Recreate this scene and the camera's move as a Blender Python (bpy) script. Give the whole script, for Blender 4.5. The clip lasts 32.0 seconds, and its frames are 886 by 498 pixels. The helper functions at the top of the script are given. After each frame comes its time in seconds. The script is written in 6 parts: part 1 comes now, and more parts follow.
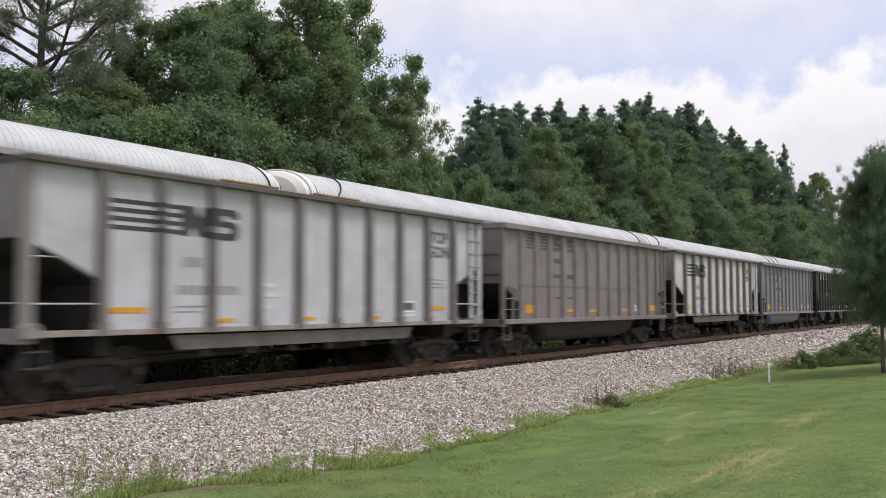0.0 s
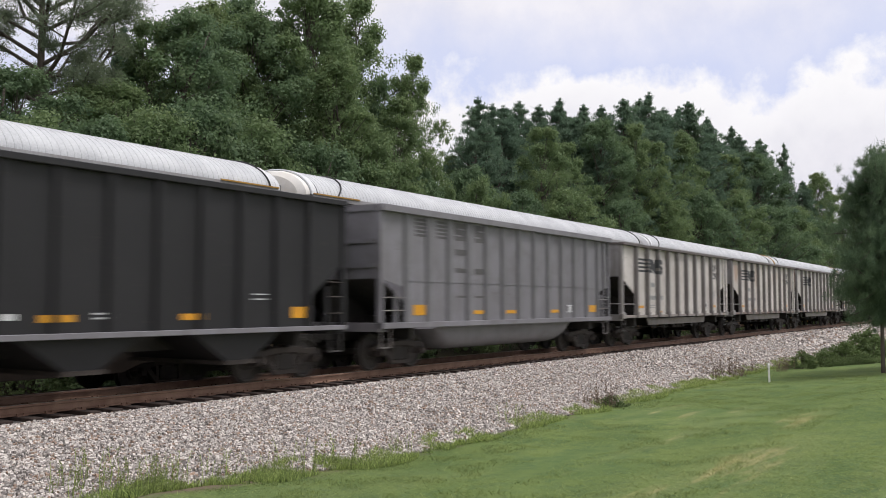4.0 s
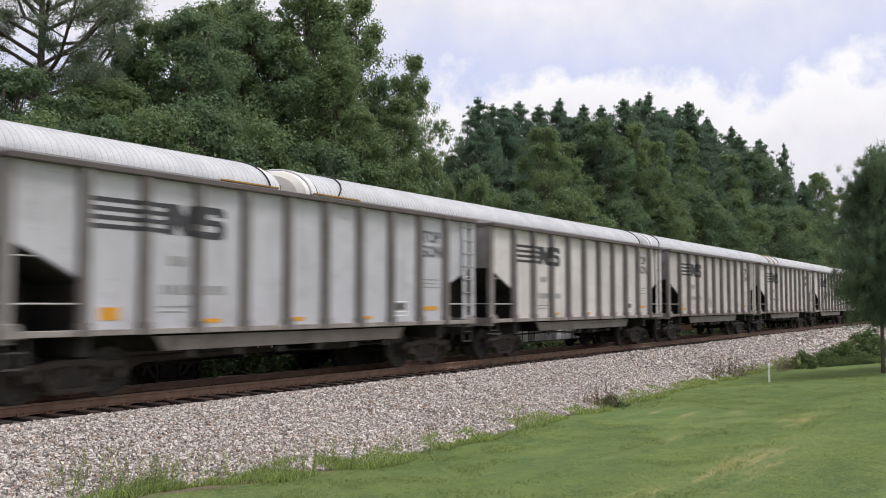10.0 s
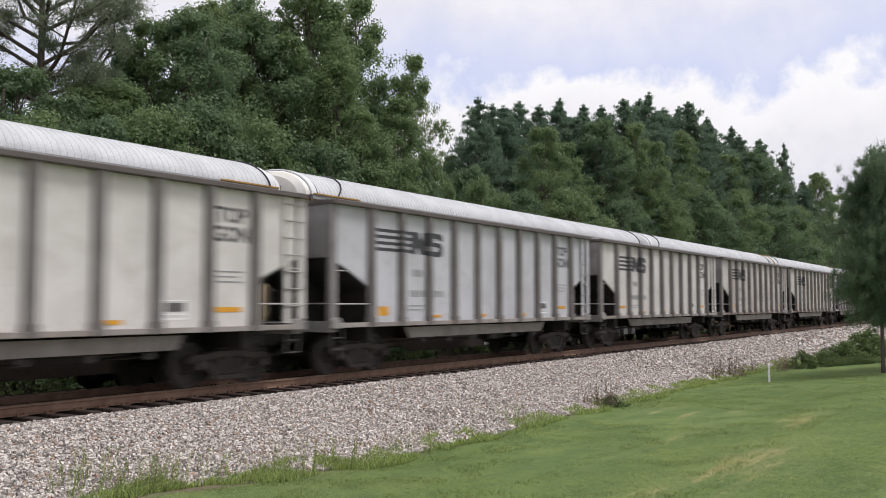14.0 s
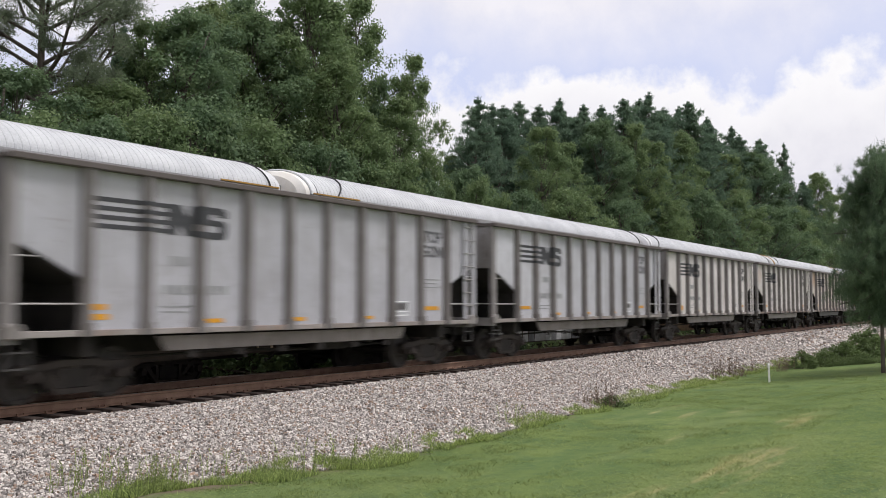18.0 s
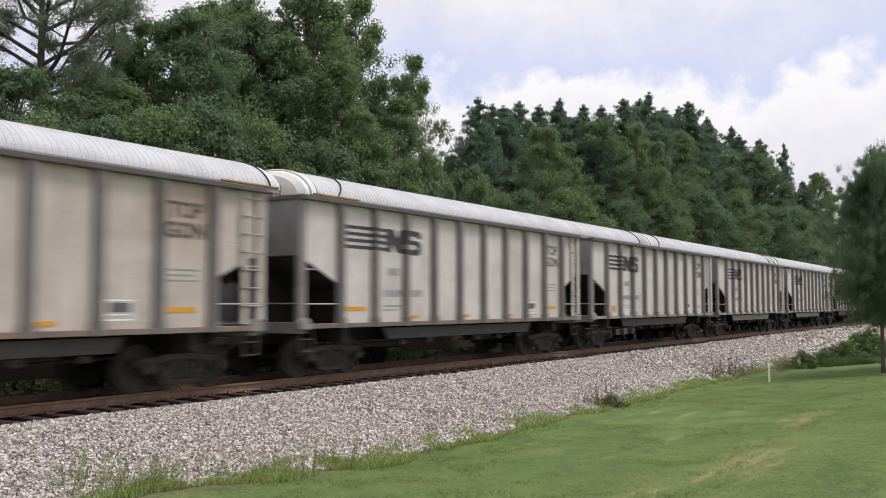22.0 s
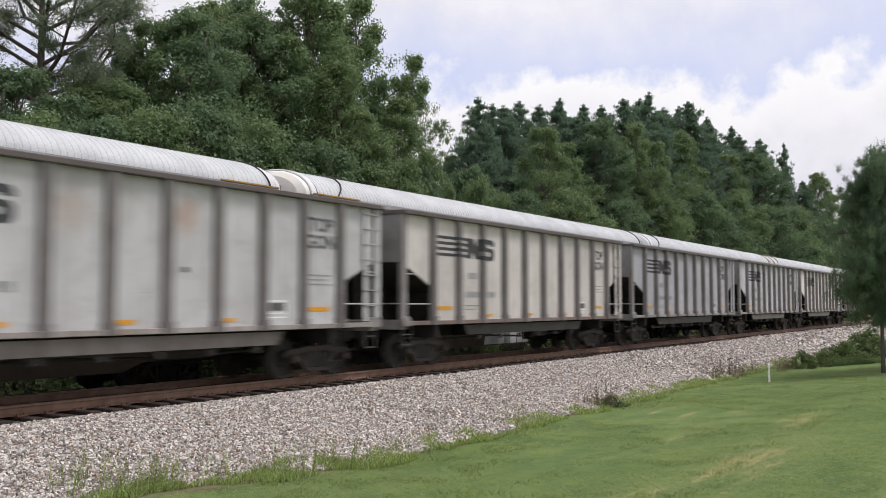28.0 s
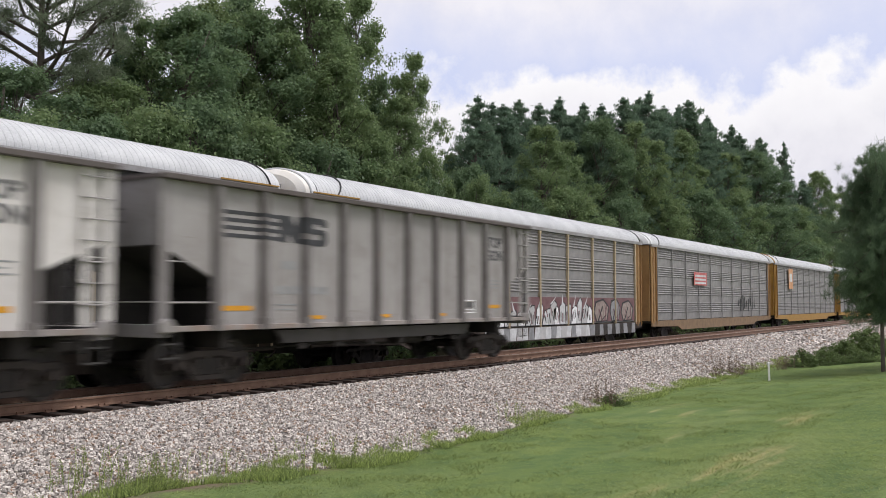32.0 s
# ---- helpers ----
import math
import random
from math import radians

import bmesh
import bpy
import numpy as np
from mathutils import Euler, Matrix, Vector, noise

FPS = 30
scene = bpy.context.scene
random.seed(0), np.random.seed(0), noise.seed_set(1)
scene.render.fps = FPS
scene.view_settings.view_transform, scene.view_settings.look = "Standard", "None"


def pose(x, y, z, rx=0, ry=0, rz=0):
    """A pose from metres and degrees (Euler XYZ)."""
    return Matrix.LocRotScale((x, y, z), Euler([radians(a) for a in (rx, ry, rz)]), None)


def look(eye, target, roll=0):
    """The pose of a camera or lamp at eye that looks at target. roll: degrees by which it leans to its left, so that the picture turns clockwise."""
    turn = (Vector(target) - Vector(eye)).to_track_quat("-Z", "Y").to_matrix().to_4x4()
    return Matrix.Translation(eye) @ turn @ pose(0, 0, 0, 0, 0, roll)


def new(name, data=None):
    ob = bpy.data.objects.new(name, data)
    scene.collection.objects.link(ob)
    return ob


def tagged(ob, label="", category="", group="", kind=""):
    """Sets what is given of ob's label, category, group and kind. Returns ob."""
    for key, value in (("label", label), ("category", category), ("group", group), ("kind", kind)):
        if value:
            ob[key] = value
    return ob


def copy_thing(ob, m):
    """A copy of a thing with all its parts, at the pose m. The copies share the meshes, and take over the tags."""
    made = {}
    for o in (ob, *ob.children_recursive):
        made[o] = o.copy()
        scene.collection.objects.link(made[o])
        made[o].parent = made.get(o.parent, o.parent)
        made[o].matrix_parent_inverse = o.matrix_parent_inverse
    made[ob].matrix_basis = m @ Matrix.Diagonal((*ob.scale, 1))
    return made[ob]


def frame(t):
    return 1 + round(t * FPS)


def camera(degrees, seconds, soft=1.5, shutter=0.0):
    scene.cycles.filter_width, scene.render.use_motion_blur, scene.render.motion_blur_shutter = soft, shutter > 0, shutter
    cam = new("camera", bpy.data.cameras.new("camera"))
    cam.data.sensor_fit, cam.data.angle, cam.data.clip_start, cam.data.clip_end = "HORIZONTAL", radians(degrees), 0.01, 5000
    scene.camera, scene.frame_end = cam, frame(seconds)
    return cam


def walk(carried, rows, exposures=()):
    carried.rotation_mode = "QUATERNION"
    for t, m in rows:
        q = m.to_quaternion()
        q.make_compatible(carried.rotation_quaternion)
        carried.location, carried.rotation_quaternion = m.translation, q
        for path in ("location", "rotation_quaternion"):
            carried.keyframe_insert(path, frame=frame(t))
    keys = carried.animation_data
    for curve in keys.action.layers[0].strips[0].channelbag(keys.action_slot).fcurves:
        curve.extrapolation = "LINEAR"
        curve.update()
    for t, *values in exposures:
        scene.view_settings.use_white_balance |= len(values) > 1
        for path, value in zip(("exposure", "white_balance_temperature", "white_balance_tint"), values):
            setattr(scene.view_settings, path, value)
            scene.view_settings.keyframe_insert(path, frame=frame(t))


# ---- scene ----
cam = camera(50.66, 32.0, soft=0.9, shutter=0.5)
EYE = Vector((-23.56, -14.96, 1.655))
AIM = Vector((0.8442, 0.5361, 0.0590))
# the tripod stands still and is nudged by a hair near the end
walk(cam, [(0, look(EYE, EYE + AIM)), (29.8, look(EYE, EYE + AIM)),
           (30.5, look(EYE, EYE + AIM + Vector((0, 0, -0.0015)))), (32, look(EYE, EYE + AIM + Vector((0, 0, -0.0015))))])
scene.view_settings.exposure = 0.0

# ---------------------------------------------------------------- light
SUN_EL, SUN_AZ = radians(64), radians(-62)      # azimuth counted from +x towards +y
world = bpy.data.worlds.new("sky")
scene.world = world
world.use_nodes = True
wn, wl = world.node_tree.nodes, world.node_tree.links
sky = wn.new("ShaderNodeTexSky")
sky.sky_type, sky.sun_disc = "NISHITA", False
sky.sun_elevation, sky.sun_rotation = SUN_EL, math.pi / 2 - SUN_AZ
sky.air_density, sky.dust_density, sky.ozone_density = 1.0, 2.0, 1.0
wn["Background"].inputs[1].default_value = 0.12
veil = wn.new("ShaderNodeMix")      # thin cloud drawn over the whole sky
veil.data_type = "RGBA"
veil.inputs[7].default_value = (7.7, 7.5, 7.9, 1)
flock = wn.new("ShaderNodeTexNoise")
flock.inputs["Scale"].default_value, flock.inputs["Detail"].default_value = 2.2, 5
wl.new(wn.new("ShaderNodeTexCoord").outputs["Generated"], flock.inputs["Vector"])
thick = wn.new("ShaderNodeMapRange")
thick.inputs[1].default_value, thick.inputs[2].default_value, thick.inputs[3].default_value, thick.inputs[4].default_value = 0.35, 0.6, 0.45, 0.95
wl.new(flock.outputs[0], thick.inputs[0])
wl.new(thick.outputs[0], veil.inputs[0])
wl.new(sky.outputs[0], veil.inputs[6])
wl.new(veil.outputs[2], wn["Background"].inputs[0])
sun = new("sun", bpy.data.lights.new("sun", "SUN"))
sun.data.energy, sun.data.angle, sun.data.color = 2.3, radians(18), (1.0, 0.98, 0.985)
sun.matrix_world = look((0, 0, 60), Vector((0, 0, 60)) - Vector((math.cos(SUN_EL) * math.cos(SUN_AZ), math.cos(SUN_EL) * math.sin(SUN_AZ), math.sin(SUN_EL))))


# ---------------------------------------------------------------- materials
class Nodes:
    """A node material with a few short-hands."""

    def __init__(self, name, seed=0.0, space="Object"):
        self.m = bpy.data.materials.new(name)
        self.m.use_nodes = True
        self.n, self.l = self.m.node_tree.nodes, self.m.node_tree.links
        self.p = self.n["Principled BSDF"]
        tc = self.n.new("ShaderNodeTexCoord")
        mp = self.n.new("ShaderNodeMapping")
        mp.inputs[1].default_value = (seed * 7.3, seed * 3.1, seed * 5.7)
        self.l.new(tc.outputs[space], mp.inputs[0])
        self.co = mp.outputs[0]

    def stretch(self, x, y, z):
        mp = self.n.new("ShaderNodeMapping")
        mp.inputs[3].default_value = (x, y, z)
        self.l.new(self.co, mp.inputs[0])
        return mp.outputs[0]

    def noise(self, scale, detail=4, rough=0.55, co=None, distort=0.0):
        t = self.n.new("ShaderNodeTexNoise")
        t.inputs["Scale"].default_value, t.inputs["Detail"].default_value = scale, detail
        t.inputs["Roughness"].default_value, t.inputs["Distortion"].default_value = rough, distort
        self.l.new(co or self.co, t.inputs["Vector"])
        return t.outputs[0]

    def ramp(self, value, a, b):
        r = self.n.new("ShaderNodeMapRange")
        r.inputs[1].default_value, r.inputs[2].default_value = a, b
        self.l.new(value, r.inputs[0])
        return r.outputs[0]

    def math(self, op, a, b):
        r = self.n.new("ShaderNodeMath")
        r.operation = op
        for i, v in ((0, a), (1, b)):
            if isinstance(v, (int, float)):
                r.inputs[i].default_value = v
            else:
                self.l.new(v, r.inputs[i])
        return r.outputs[0]

    def mix(self, fac, a, b, kind="MIX"):
        r = self.n.new("ShaderNodeMix")
        r.data_type, r.blend_type = "RGBA", kind
        for i, v in ((0, fac), (6, a), (7, b)):
            if isinstance(v, (int, float)):
                r.inputs[i].default_value = v
            elif isinstance(v, tuple):
                r.inputs[i].default_value = (*v, 1)
            else:
                self.l.new(v, r.inputs[i])
        return r.outputs[2]

    def done(self, color, rough=0.7, metal=0.0, bump=None, strength=0.3, distance=0.02, spec=0.5):
        if isinstance(color, tuple):
            self.p.inputs["Base Color"].default_value = (*color, 1)
        else:
            self.l.new(color, self.p.inputs["Base Color"])
        if isinstance(rough, (int, float)):
            self.p.inputs["Roughness"].default_value = rough
        else:
            self.l.new(rough, self.p.inputs["Roughness"])
        self.p.inputs["Metallic"].default_value = metal
        self.p.inputs["Specular IOR Level"].default_value = spec
        if bump is not None:
            b = self.n.new("ShaderNodeBump")
            b.inputs["Strength"].default_value, b.inputs["Distance"].default_value = strength, distance
            self.l.new(bump, b.inputs["Height"])
            self.l.new(b.outputs[0], self.p.inputs["Normal"])
        return self.m


def mottled(name, a, b, scale=3.0, fine=60.0, rough=0.7, metal=0.0, bump=0.25, seed=0.0, distance=0.01):
    """Two tones in patches, with a fine grain."""
    k = Nodes(name, seed)
    c = k.mix(k.ramp(k.noise(scale, 5), 0.35, 0.65), a, b)
    g = k.noise(fine, 3)
    c = k.mix(k.ramp(g, 0.2, 0.8), c, tuple(v * 0.72 for v in a), "MIX") if fine < 1 else k.mix(0.25, c, k.mix(g, (0, 0, 0), (1, 1, 1)), "OVERLAY")
    return k.done(c, rough, metal, g, bump, distance)


def car_paint(name, base, rust=0.1, dirt=0.4, seed=0.0, rough=0.55, spots=()):
    """Weathered wagon paint: chalky fading, blotches and runs of dirt, scuffs, blooms of rust; each wagon differs.
    spots: rust blooms or patches of other paint at (x, z, half width, half height, strength, colour) on the wagon's side."""
    k = Nodes(name, seed)
    place = k.n.new("ShaderNodeSeparateXYZ")
    k.l.new(k.n["Texture Coordinate"].outputs["Object"], place.inputs[0])
    info = k.n.new("ShaderNodeObjectInfo")
    shift = k.n.new("ShaderNodeVectorMath")
    shift.operation = "ADD"
    k.l.new(k.co, shift.inputs[0])
    roll = k.n.new("ShaderNodeCombineXYZ")
    k.l.new(k.math("MULTIPLY", info.outputs["Random"], 61.0), roll.inputs[0])
    k.l.new(k.math("MULTIPLY", info.outputs["Random"], 23.0), roll.inputs[2])
    k.l.new(roll.outputs[0], shift.inputs[1])
    k.co = shift.outputs[0]
    grime = (base[0] * 0.46, base[1] * 0.415, base[2] * 0.37)
    c = k.mix(k.ramp(k.noise(0.45, 4), 0.3, 0.7), tuple(v * 1.06 for v in base), tuple(v * 0.84 for v in base))
    blotch = k.noise(1.5, 6, 0.68, None, 0.6)
    c = k.mix(k.math("MULTIPLY", k.ramp(blotch, 0.44, 0.70), dirt * 0.9), c, grime)
    streak = k.noise(2.2, 5, 0.6, k.stretch(3.2, 3.2, 0.16))
    c = k.mix(k.math("MULTIPLY", k.ramp(streak, 0.48, 0.8), dirt), c, grime)
    thin = k.noise(5.5, 3, 0.6, k.stretch(3.5, 3.5, 0.08))
    c = k.mix(k.math("MULTIPLY", k.ramp(thin, 0.58, 0.72), dirt * 0.5), c, (base[0] * 0.62, base[1] * 0.55, base[2] * 0.49))
    bloom = k.noise(0.75, 5, 0.62, None, 0.3)
    run = k.noise(1.6, 4, 0.6, k.stretch(2.0, 2.0, 0.4))
    both = k.math("ADD", k.math("MULTIPLY", bloom, 0.6), k.math("MULTIPLY", run, 0.4))
    edge = 0.72 - 0.3 * rust
    c = k.mix(k.math("MULTIPLY", k.ramp(both, edge, edge + 0.16), min(1.0, 0.35 + rust)), c, (0.31, 0.185, 0.13))
    ragged = k.math("MULTIPLY", k.math("SUBTRACT", k.noise(1.7, 6, 0.7), 0.5), 2.2)
    for x, z, w, h, strength, tone in spots:
        dx = k.math("DIVIDE", k.math("SUBTRACT", place.outputs[0], x), w)
        dz = k.math("DIVIDE", k.math("SUBTRACT", place.outputs[2], z), h)
        far = k.math("ADD", k.math("POWER", k.math("ADD", k.math("MULTIPLY", dx, dx), k.math("MULTIPLY", dz, dz)), 0.5), ragged)
        c = k.mix(k.math("MULTIPLY", k.ramp(far, 1.15, 0.45), strength), c, tone)
    scuff = k.noise(3.0, 4, 0.65, k.stretch(0.35, 1.0, 3.0))
    c = k.mix(k.math("MULTIPLY", k.ramp(scuff, 0.64, 0.70), dirt * 0.6), c, grime)
    speck = k.noise(9.0, 4, 0.7)
    c = k.mix(k.math("MULTIPLY", k.ramp(speck, 0.64, 0.73), 0.5), c, (0.17, 0.11, 0.085))
    return k.done(c, rough, 0.0, k.noise(4.0, 4), 0.16, 0.02, 0.35)


RUSTY, BUFF = (0.36, 0.20, 0.115), (0.52, 0.42, 0.315)
PAINT = {
    "cream": car_paint("cream_paint", (0.664, 0.619, 0.588), 0.2, 0.4, 1),
    "white": car_paint("white_paint", (0.721, 0.683, 0.659), 0.12, 0.34, 2),
    "cool": car_paint("cool_grey_paint", (0.567, 0.563, 0.600), 0.12, 0.36, 3),
    "coolb": car_paint("pale_grey_paint", (0.493, 0.486, 0.522), 0.16, 0.42, 8),
    "greyw": car_paint("grey_white_paint", (0.598, 0.562, 0.542), 0.28, 0.5, 4),
    "rusty": car_paint("rusty_cream_paint", (0.569, 0.488, 0.422), 0.75, 0.55, 5),
    "orange": car_paint("rust_orange_paint", (0.474, 0.387, 0.315), 0.85, 0.6, 6),
    "tan": car_paint("tan_paint", (0.569, 0.488, 0.426), 0.5, 0.5, 7),
    "stain": car_paint("stained_paint", (0.579, 0.534, 0.511), 0.62, 0.55, 9),
    "taupe": car_paint("taupe_paint", (0.280, 0.243, 0.234), 0.3, 0.5, 10),
    "ash": car_paint("ash_grey_paint", (0.389, 0.366, 0.357), 0.2, 0.45, 15),
    "brown": car_paint("brown_grey_paint", (0.262, 0.228, 0.222), 0.15, 0.5, 11),
    "slate": car_paint("slate_paint", (0.215, 0.208, 0.226), 0.02, 0.4, 12),
    "steel": car_paint("mid_grey_paint", (0.225, 0.217, 0.235), 0.04, 0.42, 13),
    "blotched": car_paint("rust_blotched_paint", (0.664, 0.612, 0.573), 0.3, 0.42, 16, 0.55,
                          [(-6.4, 3.3, 0.55, 0.55, 0.6, RUSTY), (-4.6, 3.65, 0.4, 0.3, 0.35, RUSTY), (-2.25, 3.2, 0.4, 0.7, 0.35, RUSTY), (2.3, 3.25, 0.7, 0.4, 0.45, RUSTY)]),
    "ruddy": car_paint("ruddy_tan_paint", (0.598, 0.529, 0.480), 0.35, 0.45, 17, 0.55,
                       [(-6.5, 3.4, 0.9, 0.7, 0.7, RUSTY), (5.2, 3.3, 1.2, 0.7, 0.5, RUSTY), (-3.2, 3.0, 0.8, 0.6, 0.2, RUSTY)]),
    "patched": car_paint("tan_patched_paint", (0.626, 0.585, 0.551), 0.25, 0.42, 18, 0.55,
                         [(-1.9, 2.5, 0.9, 0.9, 0.5, BUFF), (0.3, 2.2, 1.0, 1.0, 0.75, BUFF), (2.4, 2.3, 0.9, 1.0, 0.55, BUFF), (5.4, 3.2, 0.5, 1.0, 0.4, RUSTY)]),
    "blush": car_paint("blushed_white_paint", (0.664, 0.626, 0.600), 0.14, 0.4, 19, 0.55, [(-6.35, 3.35, 0.5, 0.5, 0.5, (0.47, 0.33, 0.27))]),
    "spotted": car_paint("rust_spotted_grey_paint", (0.585, 0.575, 0.583), 0.2, 0.45, 32, 0.55, [(1.1, 3.3, 0.35, 0.4, 0.5, RUSTY), (-1.4, 3.2, 0.4, 0.4, 0.3, RUSTY), (-5.4, 2.0, 0.5, 0.6, 0.3, RUSTY)]),
    "black": car_paint("black_paint", (0.024, 0.023, 0.025), 0.0, 0.2, 14),
}
# rib tone holds real dirt and also some of the ribs' own shading
M_RIB = car_paint("dirt_and_shade_rib_paint", (0.215, 0.197, 0.192), 0.35, 0.6, 20)
M_RIBTAN = car_paint("brown_rib_paint", (0.235, 0.210, 0.200), 0.15, 0.5, 23)
# wagon ends: soot and rust stains, plus the end's shade mixed into the grey
M_SOOTSHADE = car_paint("sooty_shaded_end_paint", (0.33, 0.315, 0.315), 0.3, 0.7, 22)
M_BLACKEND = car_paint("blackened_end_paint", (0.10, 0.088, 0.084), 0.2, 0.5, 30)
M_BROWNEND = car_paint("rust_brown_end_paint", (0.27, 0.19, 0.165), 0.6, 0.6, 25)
M_SILL = car_paint("rust_dusted_sill_paint", (0.22, 0.17, 0.152), 0.7, 0.6, 24)
M_DUSTSILL = car_paint("dust_streaked_sill_paint", (0.36, 0.325, 0.305), 0.55, 0.8, 31)
M_CHORD = car_paint("dark_chord_paint", (0.125, 0.105, 0.098), 0.3, 0.4, 21)
# grime, kept near-black so the shade under the wagons is in the colour
M_UNDER = mottled("grime_and_undercar_shade", (0.016, 0.014, 0.012), (0.032, 0.027, 0.023), 4, 40, 0.85)
M_TRUCK = mottled("cast_steel_grime", (0.022, 0.017, 0.014), (0.048, 0.037, 0.031), 5, 50, 0.75)
M_WHEEL = mottled("wheel_steel", (0.035, 0.030, 0.027), (0.06, 0.05, 0.045), 6, 60, 0.6, 0.3)
M_MARK = mottled("faded_dark_marking", (0.034, 0.034, 0.038), (0.065, 0.065, 0.07), 4, 40, 0.7)
M_FAINT = mottled("washed_grey_marking", (0.23, 0.23, 0.235), (0.33, 0.33, 0.335), 4, 40, 0.7)
M_DIM = mottled("dim_dark_marking", (0.075, 0.070, 0.072), (0.11, 0.103, 0.103), 4, 40, 0.7)
M_GREYRIB = mottled("grey_rib_paint", (0.135, 0.131, 0.138), (0.175, 0.17, 0.178), 3, 40, 0.6)
M_PALE = mottled("white_marking", (0.55, 0.55, 0.55), (0.72, 0.72, 0.72), 4, 40, 0.7)
M_BRIGHT = mottled("fresh_white_marking", (0.86, 0.86, 0.86), (0.92, 0.92, 0.92), 4, 40, 0.6)
M_YELLOW = mottled("amber_reflector", (0.72, 0.34, 0.02), (0.62, 0.28, 0.02), 6, 60, 0.35)
# near-black brown that stands for the shadow below the side sill
M_UNDERSHADE = mottled("under_sill_shade", (0.048, 0.041, 0.038), (0.026, 0.022, 0.020), 1.6, 40, 0.8)
M_ASH = car_paint("ashen_sill", (0.27, 0.242, 0.23), 0.4, 0.8, 28)
M_GREYSILL = car_paint("dark_grey_sill", (0.075, 0.068, 0.066), 0.2, 0.6, 29)
M_STEP = mottled("sooty_step_steel", (0.065, 0.060, 0.057), (0.04, 0.037, 0.035), 6, 60, 0.65)
M_RUNG = mottled("worn_rung_steel", (0.42, 0.40, 0.39), (0.28, 0.26, 0.25), 6, 60, 0.5)
M_POSTPAINT = car_paint("sooty_post_paint", (0.28, 0.26, 0.255), 0.3, 0.55, 26)
M_CASTING = car_paint("dusty_casting_paint", (0.30, 0.28, 0.27), 0.4, 0.8, 27)


# ---------------------------------------------------------------- mesh helpers
class Solid:
    """Collects vertices and faces of one mesh."""

    def __init__(self):
        self.v, self.f = [], []

    def add(self, verts, faces):
        o = len(self.v)
        self.v += [tuple(p) for p in verts]
        self.f += [tuple(i + o for i in q) for q in faces]
        return self

    def box(self, x0, x1, y0, y1, z0, z1):
        return self.add([(x, y, z) for z in (z0, z1) for y in (y0, y1) for x in (x0, x1)],
                        [(0, 2, 3, 1), (4, 5, 7, 6), (0, 1, 5, 4), (2, 6, 7, 3), (0, 4, 6, 2), (1, 3, 7, 5)])

    def prism(self, poly, axis, a, b):
        """poly is drawn in the two other axes, in the order x, y, z, and pulled from a to b along the axis."""
        def at(p, c):
            return {"x": (c, p[0], p[1]), "y": (p[0], c, p[1]), "z": (p[0], p[1], c)}[axis]
        n = len(poly)
        area = sum(poly[i][0] * poly[(i + 1) % n][1] - poly[(i + 1) % n][0] * poly[i][1] for i in range(n))
        if (area > 0) == (axis == "y"):
            poly = poly[::-1]
        if a > b:
            a, b = b, a
        return self.add([at(p, a) for p in poly] + [at(p, b) for p in poly],
                        [tuple(range(n))[::-1], tuple(range(n, 2 * n))] + [(i, (i + 1) % n, n + (i + 1) % n, n + i) for i in range(n)])

    def tube(self, points, radii, n=8, caps=True):
        points = [Vector(p) for p in points]
        if isinstance(radii, (int, float)):
            radii = [radii] * len(points)
        o, rings = len(self.v), len(points)
        for i, p in enumerate(points):
            d = (points[min(i + 1, rings - 1)] - points[max(i - 1, 0)]).normalized()
            u = d.orthogonal().normalized() if i == 0 else (u - d * u.dot(d)).normalized()
            w = d.cross(u)
            for k in range(n):
                a = 2 * math.pi * k / n
                self.v.append(tuple(p + (u * math.cos(a) + w * math.sin(a)) * radii[i]))
        for i in range(rings - 1):
            for k in range(n):
                a, b = o + i * n + k, o + i * n + (k + 1) % n
                self.f.append((a, b, b + n, a + n))
        if caps:
            self.f += [tuple(range(o, o + n))[::-1], tuple(range(o + (rings - 1) * n, o + rings * n))]
        return self

    def lathe(self, profile, n=24, axis="y"):
        """profile: (along the axis, radius) pairs."""
        o = len(self.v)
        for c, r in profile:
            for k in range(n):
                a = 2 * math.pi * k / n
                self.v.append((r * math.cos(a), c, r * math.sin(a)))
        for i in range(len(profile) - 1):
            for k in range(n):
                a, b = o + i * n + k, o + i * n + (k + 1) % n
                self.f.append((a, b, b + n, a + n))
        return self

    def mesh(self, name, bevel=0.0):
        me = bpy.data.meshes.new(name)
        me.from_pydata(self.v, [], self.f)
        if bevel:
            bm = bmesh.new()
            bm.from_mesh(me)
            bmesh.ops.bevel(bm, geom=bm.edges[:], offset=bevel, segments=1, affect="EDGES", clamp_overlap=True)
            bm.to_mesh(me)
            bm.free()
        me.validate()
        return me


def part(name, solid, material, parent, label="", at=None, bevel=0.0, smooth=False):
    me = solid if isinstance(solid, bpy.types.Mesh) else solid.mesh(name, bevel)
    if not me.materials:
        me.materials.append(material)
    if smooth:
        me.polygons.foreach_set("use_smooth", [True] * len(me.polygons))
    ob = new(name, me)
    ob.parent = parent
    if at is not None:
        ob.matrix_basis = at
    return tagged(ob, label)


